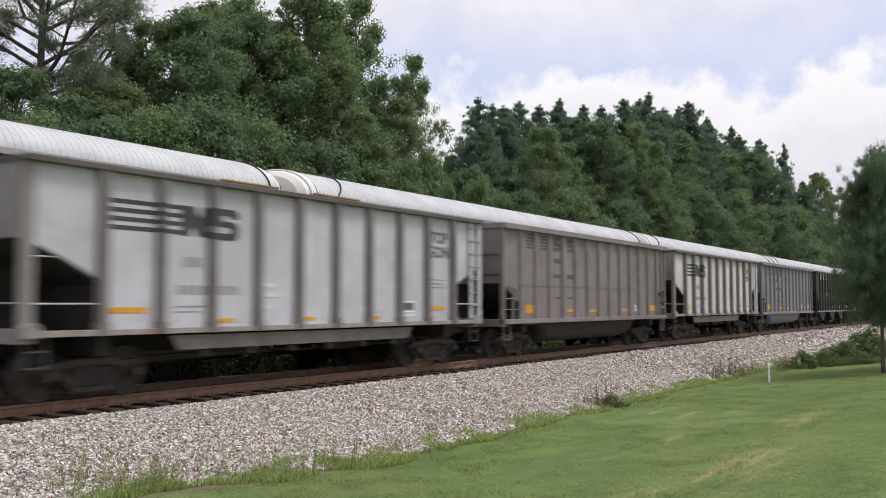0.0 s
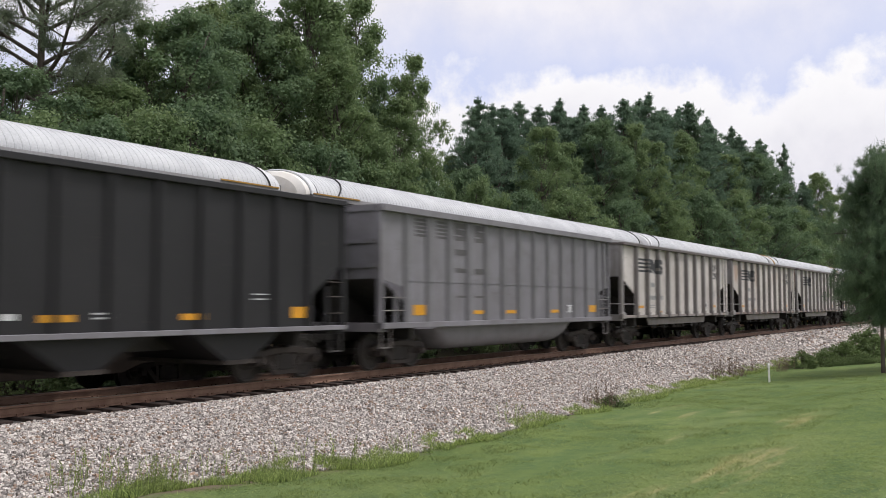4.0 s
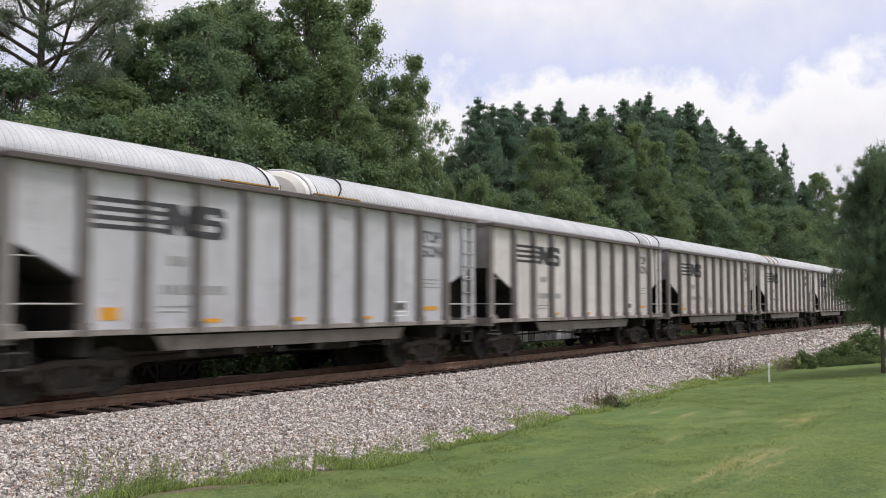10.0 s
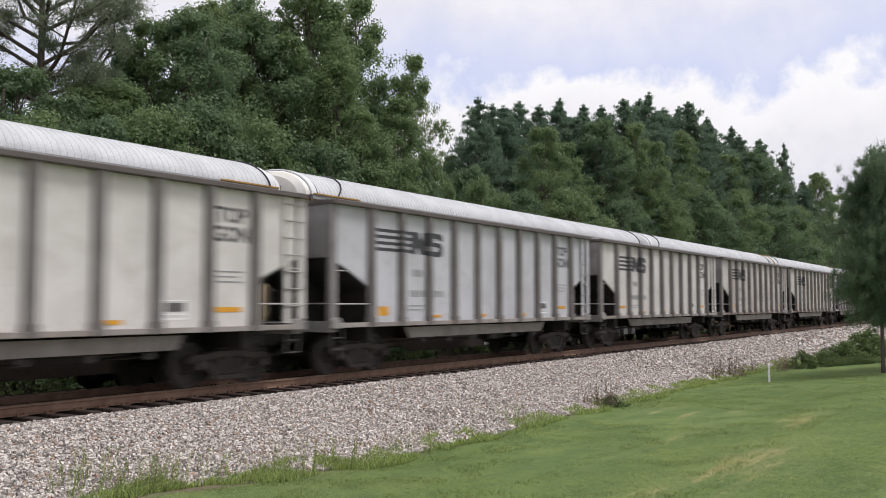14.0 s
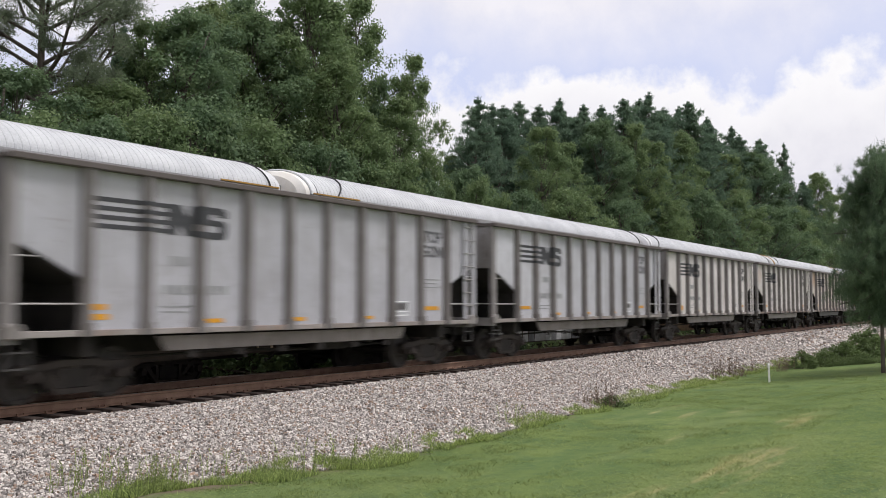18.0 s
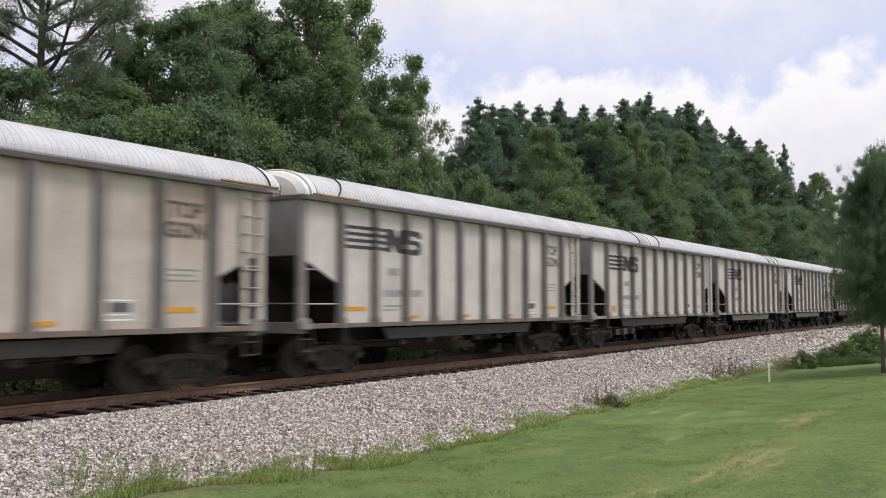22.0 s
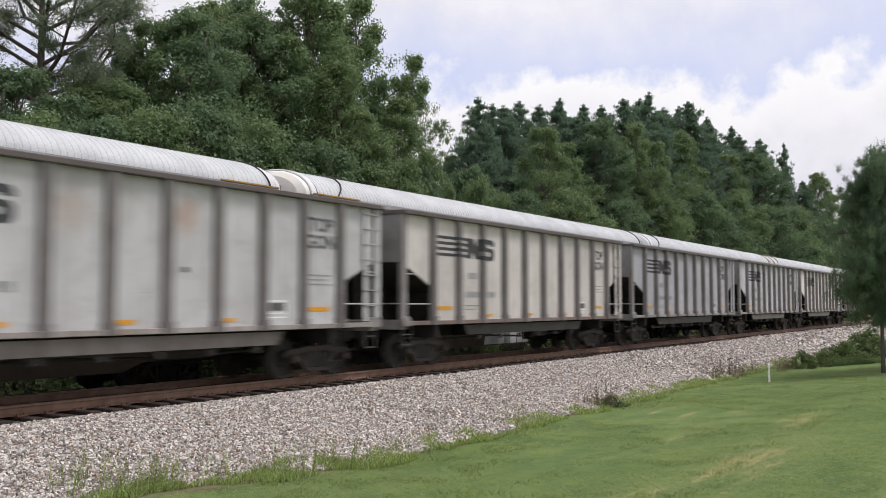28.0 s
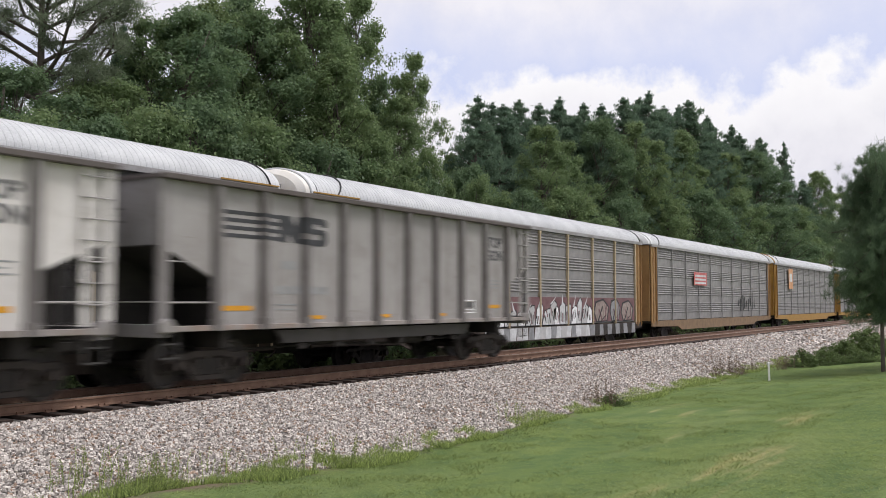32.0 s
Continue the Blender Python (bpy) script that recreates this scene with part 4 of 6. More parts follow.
def extras():
    """What sets single wagons apart: other reflectors, sprayed tags, rust patches."""
    rng = random.Random(12)

    def X(u):
        return -5.75 + (u - 1.28) * 0.99

    for car, x, kind, paint in CARS:
        n = round((x - 7.1) / PITCH)
        if paint == "brown":
            repaint(car, M_GREYRIB, M_RIBTAN)
            for o in car.children:
                if o.name.startswith("tub"):
                    # the brown tub is painted dark, as it hangs in shade
                    o.material_slots[0].material = M_UNDERSHADE
        if n in (9, 23, 24, 25, 28, 31, 32, 35):
            repaint(car, M_ASH, M_GREYSILL)
        if n in (6, 7, 12, 13, 17, 18, 22, 23, 24, 28, 29, 31):
            for o in car.children:
                if o.name.startswith("side_sill"):
                    o.material_slots[0].link = "OBJECT"
                    o.material_slots[0].material = M_SILL
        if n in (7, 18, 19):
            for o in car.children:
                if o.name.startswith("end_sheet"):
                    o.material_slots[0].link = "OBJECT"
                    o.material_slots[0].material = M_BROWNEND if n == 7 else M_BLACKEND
        if paint == "taupe":
            repaint(car, M_FAINT, M_DIM)
            repaint(car, M_MARK, M_DIM)
        if n == 9:
            for shape in (((3.98, 1.23), (5.22, 1.23), (5.05, 1.36), (4.86, 1.42), (4.76, 1.66), (4.6, 1.74), (4.48, 1.62), (4.4, 1.70), (4.3, 1.48), (4.12, 1.40)),
                          ((0.42, 2.42), (1.14, 2.14), (1.16, 2.62), (1.0, 2.74), (0.86, 2.6), (0.7, 2.66), (0.56, 2.5)), ((3.1, 1.23), (3.7, 1.23), (3.6, 1.4), (3.4, 1.52), (3.25, 1.36))):
                part("mud_stain", Solid().prism([(X(u), z) for u, z in shape], "y", -1.5225, -1.519), M_MUD, car, "dark brown dried mud stain")
        if n in SQUARE or n in (11, 12, 13, 19):
            for o in car.children:
                if o.name.startswith("reflector") and o.data.vertices[0].co.x < -5:
                    bpy.data.objects.remove(o)
                    break
        if n in SQUARE:
            part("square_reflector", slab(X(1.75), X(2.15), 1.38, 1.6, -1.521, 0.006), M_YELLOW, car, "square amber reflector")
        if n in (12, 19):
            for u, z in ((1.42, 1.56), (1.75 if n == 12 else 1.46, 1.39)):
                part("short_reflector", slab(X(u), X(u + 0.42), z, z + 0.1, -1.521, 0.006), M_YELLOW, car, "short amber reflector")
        if n == -1:
            for u, z in ((5.1, 1.55), (5.25, 1.8), (5.15, 2.0), (8.75, 1.5), (8.9, 1.8), (8.8, 2.0)):
                part("chalk_scrawl", slab(X(u), X(u + rng.uniform(0.4, 0.7)), z, z + 0.09, -1.524), M_PALE, car, "white sprayed scrawl")
        if n == 12:
            for i in range(7):
                u = 5.3 + 0.14 * i
                part("pencil_scrawl", Solid().prism([(X(u), 1.5), (X(u + 0.04), 1.5), (X(u + 0.2), 2.1 - 0.05 * i), (X(u + 0.15), 2.12 - 0.05 * i)], "y", -1.524, -1.52), M_RIB, car, "thin sprayed scrawl")
        if n == 17:
            for u, w, z0, z1 in ((7.75, 0.28, 1.95, 2.2), (8.05, 0.28, 1.95, 2.2), (8.35, 0.26, 1.95, 2.2), (7.75, 0.85, 2.25, 2.3), (7.75, 0.85, 1.84, 1.89)):
                part("spray_block", slab(X(u), X(u + w), z0, z1, -1.524), M_FAINT, car, "grey sprayed letters")
            part("rust_patch", slab(X(6.6), X(6.9), 1.75, 2.15, -1.524), M_RUST, car, "dark red sprayed patch")
        if n == 30:
            part("dent", slab(X(8.1), X(8.25), 2.25, 2.35, -1.524), M_MARK, car, "small dark gouge")


extras()

# ---------------------------------------------------------------- auto carriers on the siding
M_DEEP = mottled("dark_brown_sill", (0.05, 0.036, 0.028), (0.075, 0.055, 0.042), 2.0, 30, 0.8)
M_ROOF = mottled("white_roof_steel", (0.47, 0.475, 0.485), (0.56, 0.565, 0.57), 1.2, 20, 0.5)
M_HOOD = mottled("smooth_white_roof_end", (0.60, 0.605, 0.61), (0.68, 0.68, 0.68), 1.2, 20, 0.5)
M_EAVE = mottled("dusty_eave_paint", (0.36, 0.355, 0.355), (0.27, 0.255, 0.25), 1.2, 20, 0.6)
M_ZINC = mottled("galvanised_panel", (0.25, 0.24, 0.235), (0.33, 0.315, 0.305), 2.0, 30, 0.55, 0.3)
# panel tone darkened to carry the shade between the two trains
M_SHADEPANEL = mottled("shade_darkened_panel", (0.05, 0.048, 0.047), (0.082, 0.079, 0.077), 2.0, 30, 0.8)
M_CREAM = mottled("cream_end_door", (0.78, 0.74, 0.67), (0.84, 0.81, 0.76), 2.0, 30, 0.6)
M_BUFF = mottled("buff_post_paint", (0.52, 0.42, 0.28), (0.42, 0.33, 0.21), 3.0, 30, 0.6)
M_GOLD = mottled("weathered_yellow_paint", (0.42, 0.235, 0.045), (0.33, 0.18, 0.04), 2.5, 30, 0.6)
M_SPRAY = mottled("dulled_buff_spray", (0.40, 0.33, 0.29), (0.26, 0.20, 0.18), 5.0, 30, 0.7)
M_OCHRE = mottled("ochre_end_paint", (0.42, 0.255, 0.105), (0.34, 0.20, 0.085), 2.5, 30, 0.65)
M_RED = mottled("faded_red_sign", (0.52, 0.09, 0.09), (0.60, 0.20, 0.18), 4.0, 30, 0.6)
M_ORANGE = mottled("faded_orange_sign", (0.62, 0.26, 0.10), (0.66, 0.40, 0.24), 4.0, 30, 0.6)
M_TAN = mottled("tan_sill_paint", (0.27, 0.175, 0.095), (0.20, 0.13, 0.075), 2.5, 30, 0.7)
M_STRAP = mottled("black_strap", (0.02, 0.02, 0.02), (0.04, 0.04, 0.04), 4.0, 30, 0.7)
M_WALL = mottled("bleached_panel", (0.46, 0.455, 0.45), (0.56, 0.55, 0.54), 2.0, 30, 0.6)
M_PLUM = mottled("plum_spray_paint", (0.16, 0.075, 0.085), (0.22, 0.12, 0.12), 3.0, 30, 0.7)
RACK = 28.55
ROOF_HALF = [(-1.56 * math.cos(math.pi * i / 34), 5.32 + 0.84 * math.sin(math.pi * i / 34) ** 1.08) for i in range(18)]
ROOF_ARC = ROOF_HALF + [(-y, z) for y, z in ROOF_HALF[-2::-1]]


def ribbed_roof(x0, x1):
    r, n = Solid(), len(ROOF_ARC)
    x, rows = x0, []
    while x < x1 - 0.2:
        rows += [(x, 0.0), (x + 0.09, 0.0), (x + 0.10, 0.009), (x + 0.15, 0.009), (x + 0.16, 0.0)]
        x += 0.18
    rows.append((x1, 0.0))
    r.add([(x, y * (1 + h / 2), z + h) for x, h in rows for y, z in ROOF_ARC],
          [(i * n + j, (i + 1) * n + j, (i + 1) * n + j + 1, i * n + j + 1) for i in range(len(rows) - 1) for j in range(n - 1)])
    return r


def slat_panel(w, h):
    """A galvanised side panel: a plain foot, then pressed horizontal ribs up to its top edge."""
    p = Solid()
    rows = [(0.0, 0.0)]
    z = h * 0.40
    while z < h - 0.09:
        rows += [(z, 0.0), (z + 0.035, -0.035), (z + 0.055, -0.035), (z + 0.085, 0.0)]
        z += 0.125
    rows.append((h, 0.0))
    p.add([(x, y, z) for z, y in rows for x in (0, w)], [(2 * i, 2 * i + 1, 2 * i + 3, 2 * i + 2) for i in range(len(rows) - 1)])
    p.box(0, w, 0.004, 0.02, 0, h)
    return p


PANELS = {}


def auto_carrier(x0, frame_mat, post_mat, panel_mat, sill_mat, end_mat, label, bays=10, doors=None):
    """Tall enclosed auto carrier; x0 is where its body begins."""
    car = tagged(new("auto_carrier_car"), label, "freight car", "parked auto carriers")
    car.location = (x0, FAR_Y, FAR_Z)
    L = RACK - 1.4
    a0, a1 = 1.0, L - 1.0
    w = (a1 - a0) / bays
    part("roof", ribbed_roof(0.3, L - 0.35), M_ROOF, car, "white corrugated arched roof")
    for s, rows, tie, lean in ((-1, ((0.0, 0.985), (0.02, 1.035), (0.24, 1.03)), 1.2, 0.85), (1, ((L - 0.36, 1.0), (L - 0.05, 0.97), (L + 0.22, 0.91), (L + 0.36, 0.82), (L + 0.40, 0.66)), L - 0.35, -0.12)):
        hood, n = Solid(), len(ROOF_ARC)
        hood.add([(x, y * min(k, 1.012), 5.3 + (z - 5.3) * k) for x, k in rows for y, z in ROOF_ARC],
                 [(i * n + j, (i + 1) * n + j, (i + 1) * n + j + 1, i * n + j + 1) for i in range(len(rows) - 1) for j in range(n - 1)])
        part("roof_hood", hood, M_GOLD if s < 0 and frame_mat == M_GOLD else M_HOOD, car, "smooth painted roof end")
        part("roof_strap", Solid().tube([(tie + lean * (z - 5.32) / 0.84, y * 1.012, z + 0.02) for y, z in ROOF_ARC], 0.026, 5), M_STRAP, car)
        xe = 0.0 if s < 0 else L
        face = [(y * 0.975, 5.3 + (z - 5.3) * 0.97) for y, z in ROOF_ARC]
        dome = Solid()
        rings = [(0.0, 1.0), (0.10, 0.96), (0.22, 0.80), (0.28, 0.45)] if s < 0 else [(-0.05, 1.0), (-0.02, 0.9)]
        dome.add([(xe + s * d, y * k, 5.3 + (z - 5.3) * k) for d, k in rings for y, z in face],
                 [(i * n + j, i * n + j + 1, (i + 1) * n + j + 1, (i + 1) * n + j) for i in range(len(rings) - 1) for j in range(n - 1)] + [tuple(range((len(rings) - 1) * n, len(rings) * n))])
        part("end_gable", dome, end_mat, car, "cream bowed end gable")
        if s < 0:
            part("gable_seam", Solid().box(xe - 0.30, xe - 0.27, -0.62, -0.58, 5.3, 5.62), M_FAINT, car)
        for t in (-1, 1):
            part("end_door", Solid().box(xe - 0.03, xe + 0.03, t * 0.02, t * 1.45, 1.1, 5.28), frame_mat, car)
    for s in (-1, 1):
        part("roof_rail", Solid().box(0.05, L - 0.05, s * 1.50, s * 1.60, 5.20, 5.34), M_EAVE, car, "dusty pale grey eave rail")
        part("side_sill", Solid().prism([(0.1, 1.10), (L - 0.1, 1.10), (L - 0.1, 0.80), (L - 4.6, 0.72), (L - 5.2, 0.52), (5.2, 0.52), (4.6, 0.72), (0.1, 0.80)], "y", s * 1.47, s * 1.53), sill_mat, car, bevel=0.006)
        if s < 0:
            for e0 in ([L - 2.25] if panel_mat == M_SHADEPANEL else [0.05] if post_mat == M_BUFF else []):
                part("rail_cover", Solid().box(e0, e0 + 2.2, s * 1.60, s * 1.635, 5.33, 5.37), M_GOLD, car, "yellow roof rail cover")
        key = (round(w, 3), panel_mat.name)
        if key not in PANELS:
            # shade-darkened panels stay flat, so no pressed ribs catch the sun
            PANELS[key] = [(Solid().box(0, w - 0.012, -0.01, 0.02, 0, 1.015) if panel_mat == M_SHADEPANEL else slat_panel(w - 0.012, 1.015)).mesh("side_panel") for j in range(4)]
        for i in range(bays):
            if s < 0:
                for j in range(4):
                    part("side_panel", PANELS[key][j], panel_mat, car, "", pose(a0 + i * w + 0.006, -1.48, 1.13 + 1.022 * j))
        if s > 0:
            part("far_wall", Solid().box(a0, a1, 1.46, 1.49, 1.12, 5.22), panel_mat, car)
        half = 0.055 if post_mat == M_BUFF else 0.03
        pm = Solid().box(-half, half, -0.05, 0.05 if post_mat == M_BUFF else -0.0, 1.08, 5.26).mesh("post", 0.006)
        hm = Solid().prism([(-0.16, 5.26), (0.16, 5.26), (0.055, 5.06), (-0.055, 5.06)], "y", -0.055, 0.055).mesh("post_cap")
        for i in range(bays + 1):
            p = part("post", pm, post_mat, car, "", pose(a0 + i * w, s * 1.53, 0))
            if post_mat == M_BUFF:
                part("post_cap", hm, post_mat, p)
        for e0, e1 in ((0.12, a0 - 0.1), (a1 + 0.1, L - 0.12)):
            part("end_panel", Solid().box(e0, e1, s * 1.44, s * 1.49, 1.10, 5.22), frame_mat, car)
            for x in (e0, (e0 + e1) / 2, e1):
                part("end_frame_post", Solid().box(x - 0.05, x + 0.05, s * 1.49, s * 1.55, 1.0, 5.2), frame_mat, car, bevel=0.006)
            part("end_ladder", Solid().box(e0 + 0.1, e0 + 0.14, s * 1.56, s * 1.6, 0.9, 5.2).box(e1 - 0.14, e1 - 0.1, s * 1.56, s * 1.6, 0.9, 5.2), frame_mat, car)
    part("deck", Solid().box(0.0, L, -1.46, 1.46, 0.98, 1.1), M_UNDER, car)
    part("centre_sill", Solid().box(-0.1, L + 0.1, -0.35, 0.35, 0.6, 1.0), M_UNDER, car)
    for s, x in ((-1, 0.0), (1, L)):
        coupler(car, s, x)
        b = truck(car, x - s * 3.4)
    return car


START = -2.58
CARRIERS = []
KINDS = [(M_BUFF, M_BUFF, M_SHADEPANEL, M_DEEP, M_CREAM, "parked auto carrier with plain sides darkened as shade and a white ribbed roof", 10),
         (M_OCHRE, M_BUFF, M_ZINC, M_DEEP, M_CREAM, "parked auto carrier with buff posts and sprayed graffiti", 9),
         (M_OCHRE, M_ZINC, M_ZINC, M_TAN, M_HOOD, "parked grey auto carrier with tan ends and red sign", 10),
         (M_GOLD, M_ZINC, M_ZINC, M_GOLD, M_HOOD, "parked auto carrier with yellow ends and sill", 10),
         (M_GOLD, M_ZINC, M_ZINC, M_GOLD, M_HOOD, "parked auto carrier with yellow ends behind a pine", 10)]
for _i, (_a, _b, _c, _d, _e, _l, _n) in enumerate(KINDS):
    CARRIERS.append(auto_carrier(START + RACK * (_i - 1), _a, _b, _c, _d, _e, _l, _n))
WHEELS = {-1: [w for w in WHEELS[-1] if w.parent.parent not in CARRIERS], 1: [w for w in WHEELS[1] if w.parent.parent not in CARRIERS]}


def carrier_signs():
    red = CARRIERS[2]
    x = 34.0 - red.location.x
    part("sign", slab(x - 0.6, x + 2.0, 3.2, 4.0, -1.60, 0.01), M_RED, red, "faded red sign board")
    for i in range(3):
        part("sign_bar", slab(x - 0.4, x + 1.8, 3.28 + 0.22 * i, 3.40 + 0.22 * i, -1.611, 0.004), M_PALE, red, "white bar on the sign")
    rng = random.Random(8)
    for i in range(9):
        u = 43.6 - red.location.x + i * 0.55
        part("spray_mark", slab(u, u + rng.uniform(0.1, 0.35), 1.5 + rng.uniform(0, 0.4), 2.2 + rng.uniform(0, 0.7), -1.535, 0.004), M_STRAP, red, "black sprayed mark")
    o = CARRIERS[3]
    x = 60.2 - o.location.x
    part("sign", slab(x - 0.8, x + 0.8, 3.3, 5.0, -1.60, 0.01), M_ORANGE, o, "faded orange sign board")
    part("sign_bar", slab(x - 0.5, x + 0.5, 3.9, 4.6, -1.611, 0.004), M_PALE, o)
    g = CARRIERS[1]
    o = 7.5 - g.location.x
    part("spray_ground", slab(o, 23.4 - g.location.x, 1.2, 2.35, -1.535, 0.003), M_PLUM, g, "plum sprayed background")
    x, i = o + 0.1, 0
    while x < o + 10.3:      # a row of tall pale letters, each with a dark rim and dark slits
        w, h, k = rng.uniform(0.26, 0.62), rng.uniform(0.45, 1.0), rng.uniform(-0.22, 0.26)
        top = 1.18 + h
        shape = [(x, 1.16), (x + w, 1.16), (x + w + k, top), (x + w * 0.62 + k, top + rng.uniform(0.0, 0.22)), (x + k, top - 0.08)]
        part("spray_rim", Solid().prism([(u + (0.05 if u > x + w / 2 else -0.05), z + (0.05 if z > 1.5 else -0.02)) for u, z in shape], "y", -1.5405, -1.5385), M_STRAP, g, "black sprayed rim")
        letter = part("spray_shape", Solid().prism(shape, "y", -1.5435, -1.5412), (M_PALE, M_WALL, M_BRIGHT)[i % 3], g, "pale sprayed letter shape")
        for q in range(3):
            u = x + w * (0.12 + 0.28 * q) + k * 0.4
            z0 = 1.18 + rng.uniform(0, 0.35)
            part("slit", Solid().prism([(u, z0), (u + 0.07, z0), (u + 0.07 - k * 0.5, z0 + 0.5 * h), (u - k * 0.5, z0 + 0.45 * h)], "y", -1.5455, -1.5442), (M_STRAP, M_PLUM)[(i + q) % 2], letter)
        if i % 2 == 0:
            part("spray_spike", Solid().prism([(x + w * 0.3, top), (x + w * 0.62, top), (x + w * 0.5 + k * 2, top + rng.uniform(0.3, 0.7))], "y", -1.5435, -1.5412), M_PALE, g, "pale sprayed spike")
        x += w + rng.uniform(0.02, 0.12)
        i += 1
    for q, (x, w, h) in enumerate(((o + 10.6, 1.9, 1.15), (o + 12.6, 1.35, 1.2), (o + 14.05, 1.7, 1.1))):      # three bulging outlined forms
        arch = [(0.15, 0.0), (0.85, 0.04), (1.0, 0.62), (0.86, 0.78), (0.60, 1.0), (0.34, 0.94), (0.10, 0.88), (-0.04, 0.45)]
        part("spray_rim", Solid().prism([(x + w * u, 1.16 + h * v) for u, v in arch], "y", -1.5405, -1.5385), M_STRAP, g, "black sprayed rim")
        bulge = part("spray_shape", Solid().prism([(x + w * (0.5 + (u - 0.5) * 0.86), 1.16 + h * (0.06 + v * 0.86)) for u, v in arch], "y", -1.5435, -1.5412), (M_SPRAY, M_FAINT)[q == 1], g, "buff sprayed bulging form")
        for u, r, top in ((0.22, 0.30, 0.62), (0.50, -0.22, 0.50), (0.66, 0.10, 0.66), (0.40, 0.34, 0.25)):
            part("slit", Solid().prism([(x + w * u, 1.22), (x + w * (u + 0.07), 1.22), (x + w * (u + 0.07 + r), 1.22 + top * h), (x + w * (u + r), 1.22 + top * h)], "y", -1.5455, -1.5442), (M_STRAP, M_PLUM)[u > 0.45], bulge)
    for i in range(30):
        x = o + 0.1 + i * 0.53
        tone = (M_PALE, M_WALL, M_PALE, M_FAINT)[i % 4] if i < 20 else (M_TRUCK, M_FAINT)[i % 2]
        part("spray_patch", Solid().prism([(x, 0.56), (x + rng.uniform(0.45, 0.62), 0.56), (x + rng.uniform(0.4, 0.65), 1.07), (x + rng.uniform(-0.1, 0.1), 1.07)], "y", -1.536 - 0.0012 * (i % 3), -1.534 - 0.0012 * (i % 3)), tone, g, "sprayed patch on the sill")


carrier_signs()


# ---------------------------------------------------------------- trees
def leaf_material(name, a, b, c, thin=0.35, tint=(0.165, 0.215, 0.08)):
    """Leaves of three greens, yellower in drifts, each tree a little different."""
    k = Nodes(name)
    g = k.n.new("ShaderNodeNewGeometry")
    oi = k.n.new("ShaderNodeObjectInfo")
    col = k.mix(g.outputs["Random Per Island"], a, b)
    col = k.mix(k.ramp(k.noise(0.5, 3), 0.4, 0.7), col, c)
    col = k.mix(k.math("MULTIPLY", k.ramp(k.noise(0.9, 4, 0.6, k.stretch(1.0, 1.0, 0.7)), 0.52, 0.72), 0.55), col, tint)
    col = k.mix(k.math("MULTIPLY", oi.outputs["Random"], 0.45), col, k.mix(0.5, c, a))
    k.done(col, 0.6, 0, None, 0, 0, 0.3)
    tr = k.n.new("ShaderNodeBsdfTranslucent")
    k.l.new(col, tr.inputs[0])
    mx = k.n.new("ShaderNodeMixShader")
    mx.inputs[0].default_value = thin
    k.l.new(k.p.outputs[0], mx.inputs[1])
    k.l.new(tr.outputs[0], mx.inputs[2])
    k.l.new(mx.outputs[0], k.n["Material Output"].inputs[0])
    return k.m


M_LEAF = leaf_material("broad_leaf", (0.136, 0.206, 0.103), (0.205, 0.282, 0.139), (0.106, 0.170, 0.092), 0.5)
M_FRESH = leaf_material("fresh_leaf", (0.176, 0.246, 0.110), (0.258, 0.332, 0.146), (0.138, 0.208, 0.096), 0.5, (0.225, 0.262, 0.095))
M_NEEDLE = leaf_material("pine_needle", (0.125, 0.192, 0.125), (0.190, 0.265, 0.168), (0.098, 0.160, 0.110), 0.5, (0.165, 0.222, 0.125))
M_GREYNEEDLE = leaf_material("grey_pine_needle", (0.18, 0.222, 0.14), (0.26, 0.30, 0.19), (0.145, 0.185, 0.12), 0.5, (0.23, 0.25, 0.145))
M_DEEPNEEDLE = leaf_material("shade_pine_needle", (0.118, 0.182, 0.103), (0.188, 0.255, 0.140), (0.094, 0.152, 0.087), 0.5, (0.165, 0.215, 0.103))
M_BARK = mottled("grey_bark", (0.075, 0.060, 0.048), (0.12, 0.10, 0.082), 5, 30, 0.9, 0, 0.7)


def leaf_cloud(rng, centres, sizes, count, leaf, up=0.55, flat=0.7):
    """Rhombic leaves, scattered round clump centres, turned outwards and upwards."""
    n = len(centres) * count
    c = np.repeat(centres, count, 0)
    r = np.repeat(sizes, count)
    d = rng.normal(size=(n, 3))
    d /= np.linalg.norm(d, axis=1)[:, None]
    rad = r * rng.uniform(0.1, 1.15, n) ** 0.6
    p = c + d * rad[:, None] * np.array((1, 1, flat))
    nrm = d * 0.8 + rng.normal(size=(n, 3)) * 0.5 + np.array((0, 0, up))
    nrm /= np.linalg.norm(nrm, axis=1)[:, None]
    t = np.cross(nrm, rng.normal(size=(n, 3)))
    t /= np.linalg.norm(t, axis=1)[:, None]
    b = np.cross(nrm, t)
    s = (leaf * rng.uniform(0.6, 1.3, n))[:, None]
    v = np.stack([p - t * s, p + b * s * 0.62, p + t * s, p - b * s * 0.62], 1).reshape(-1, 3)
    return v, np.arange(n * 4).reshape(-1, 4)


def limbs(trunk, rng, centres, top, spread):
    """Branches from the trunk line to some of the clumps."""
    for c in centres:
        z0 = max(0.8, c[2] - spread * rng.uniform(0.5, 1.1))
        z0 = min(z0, top * 0.92)
        a = Vector((c[0] * 0.03, c[1] * 0.03, z0))
        m = Vector((c[0] * 0.45, c[1] * 0.45, z0 + (c[2] - z0) * 0.35))
        r = 0.022 + 0.05 * (1 - z0 / (top + 0.1))
        trunk.tube([a, m, Vector(c)], [r, r * 0.7, r * 0.3], 5, False)


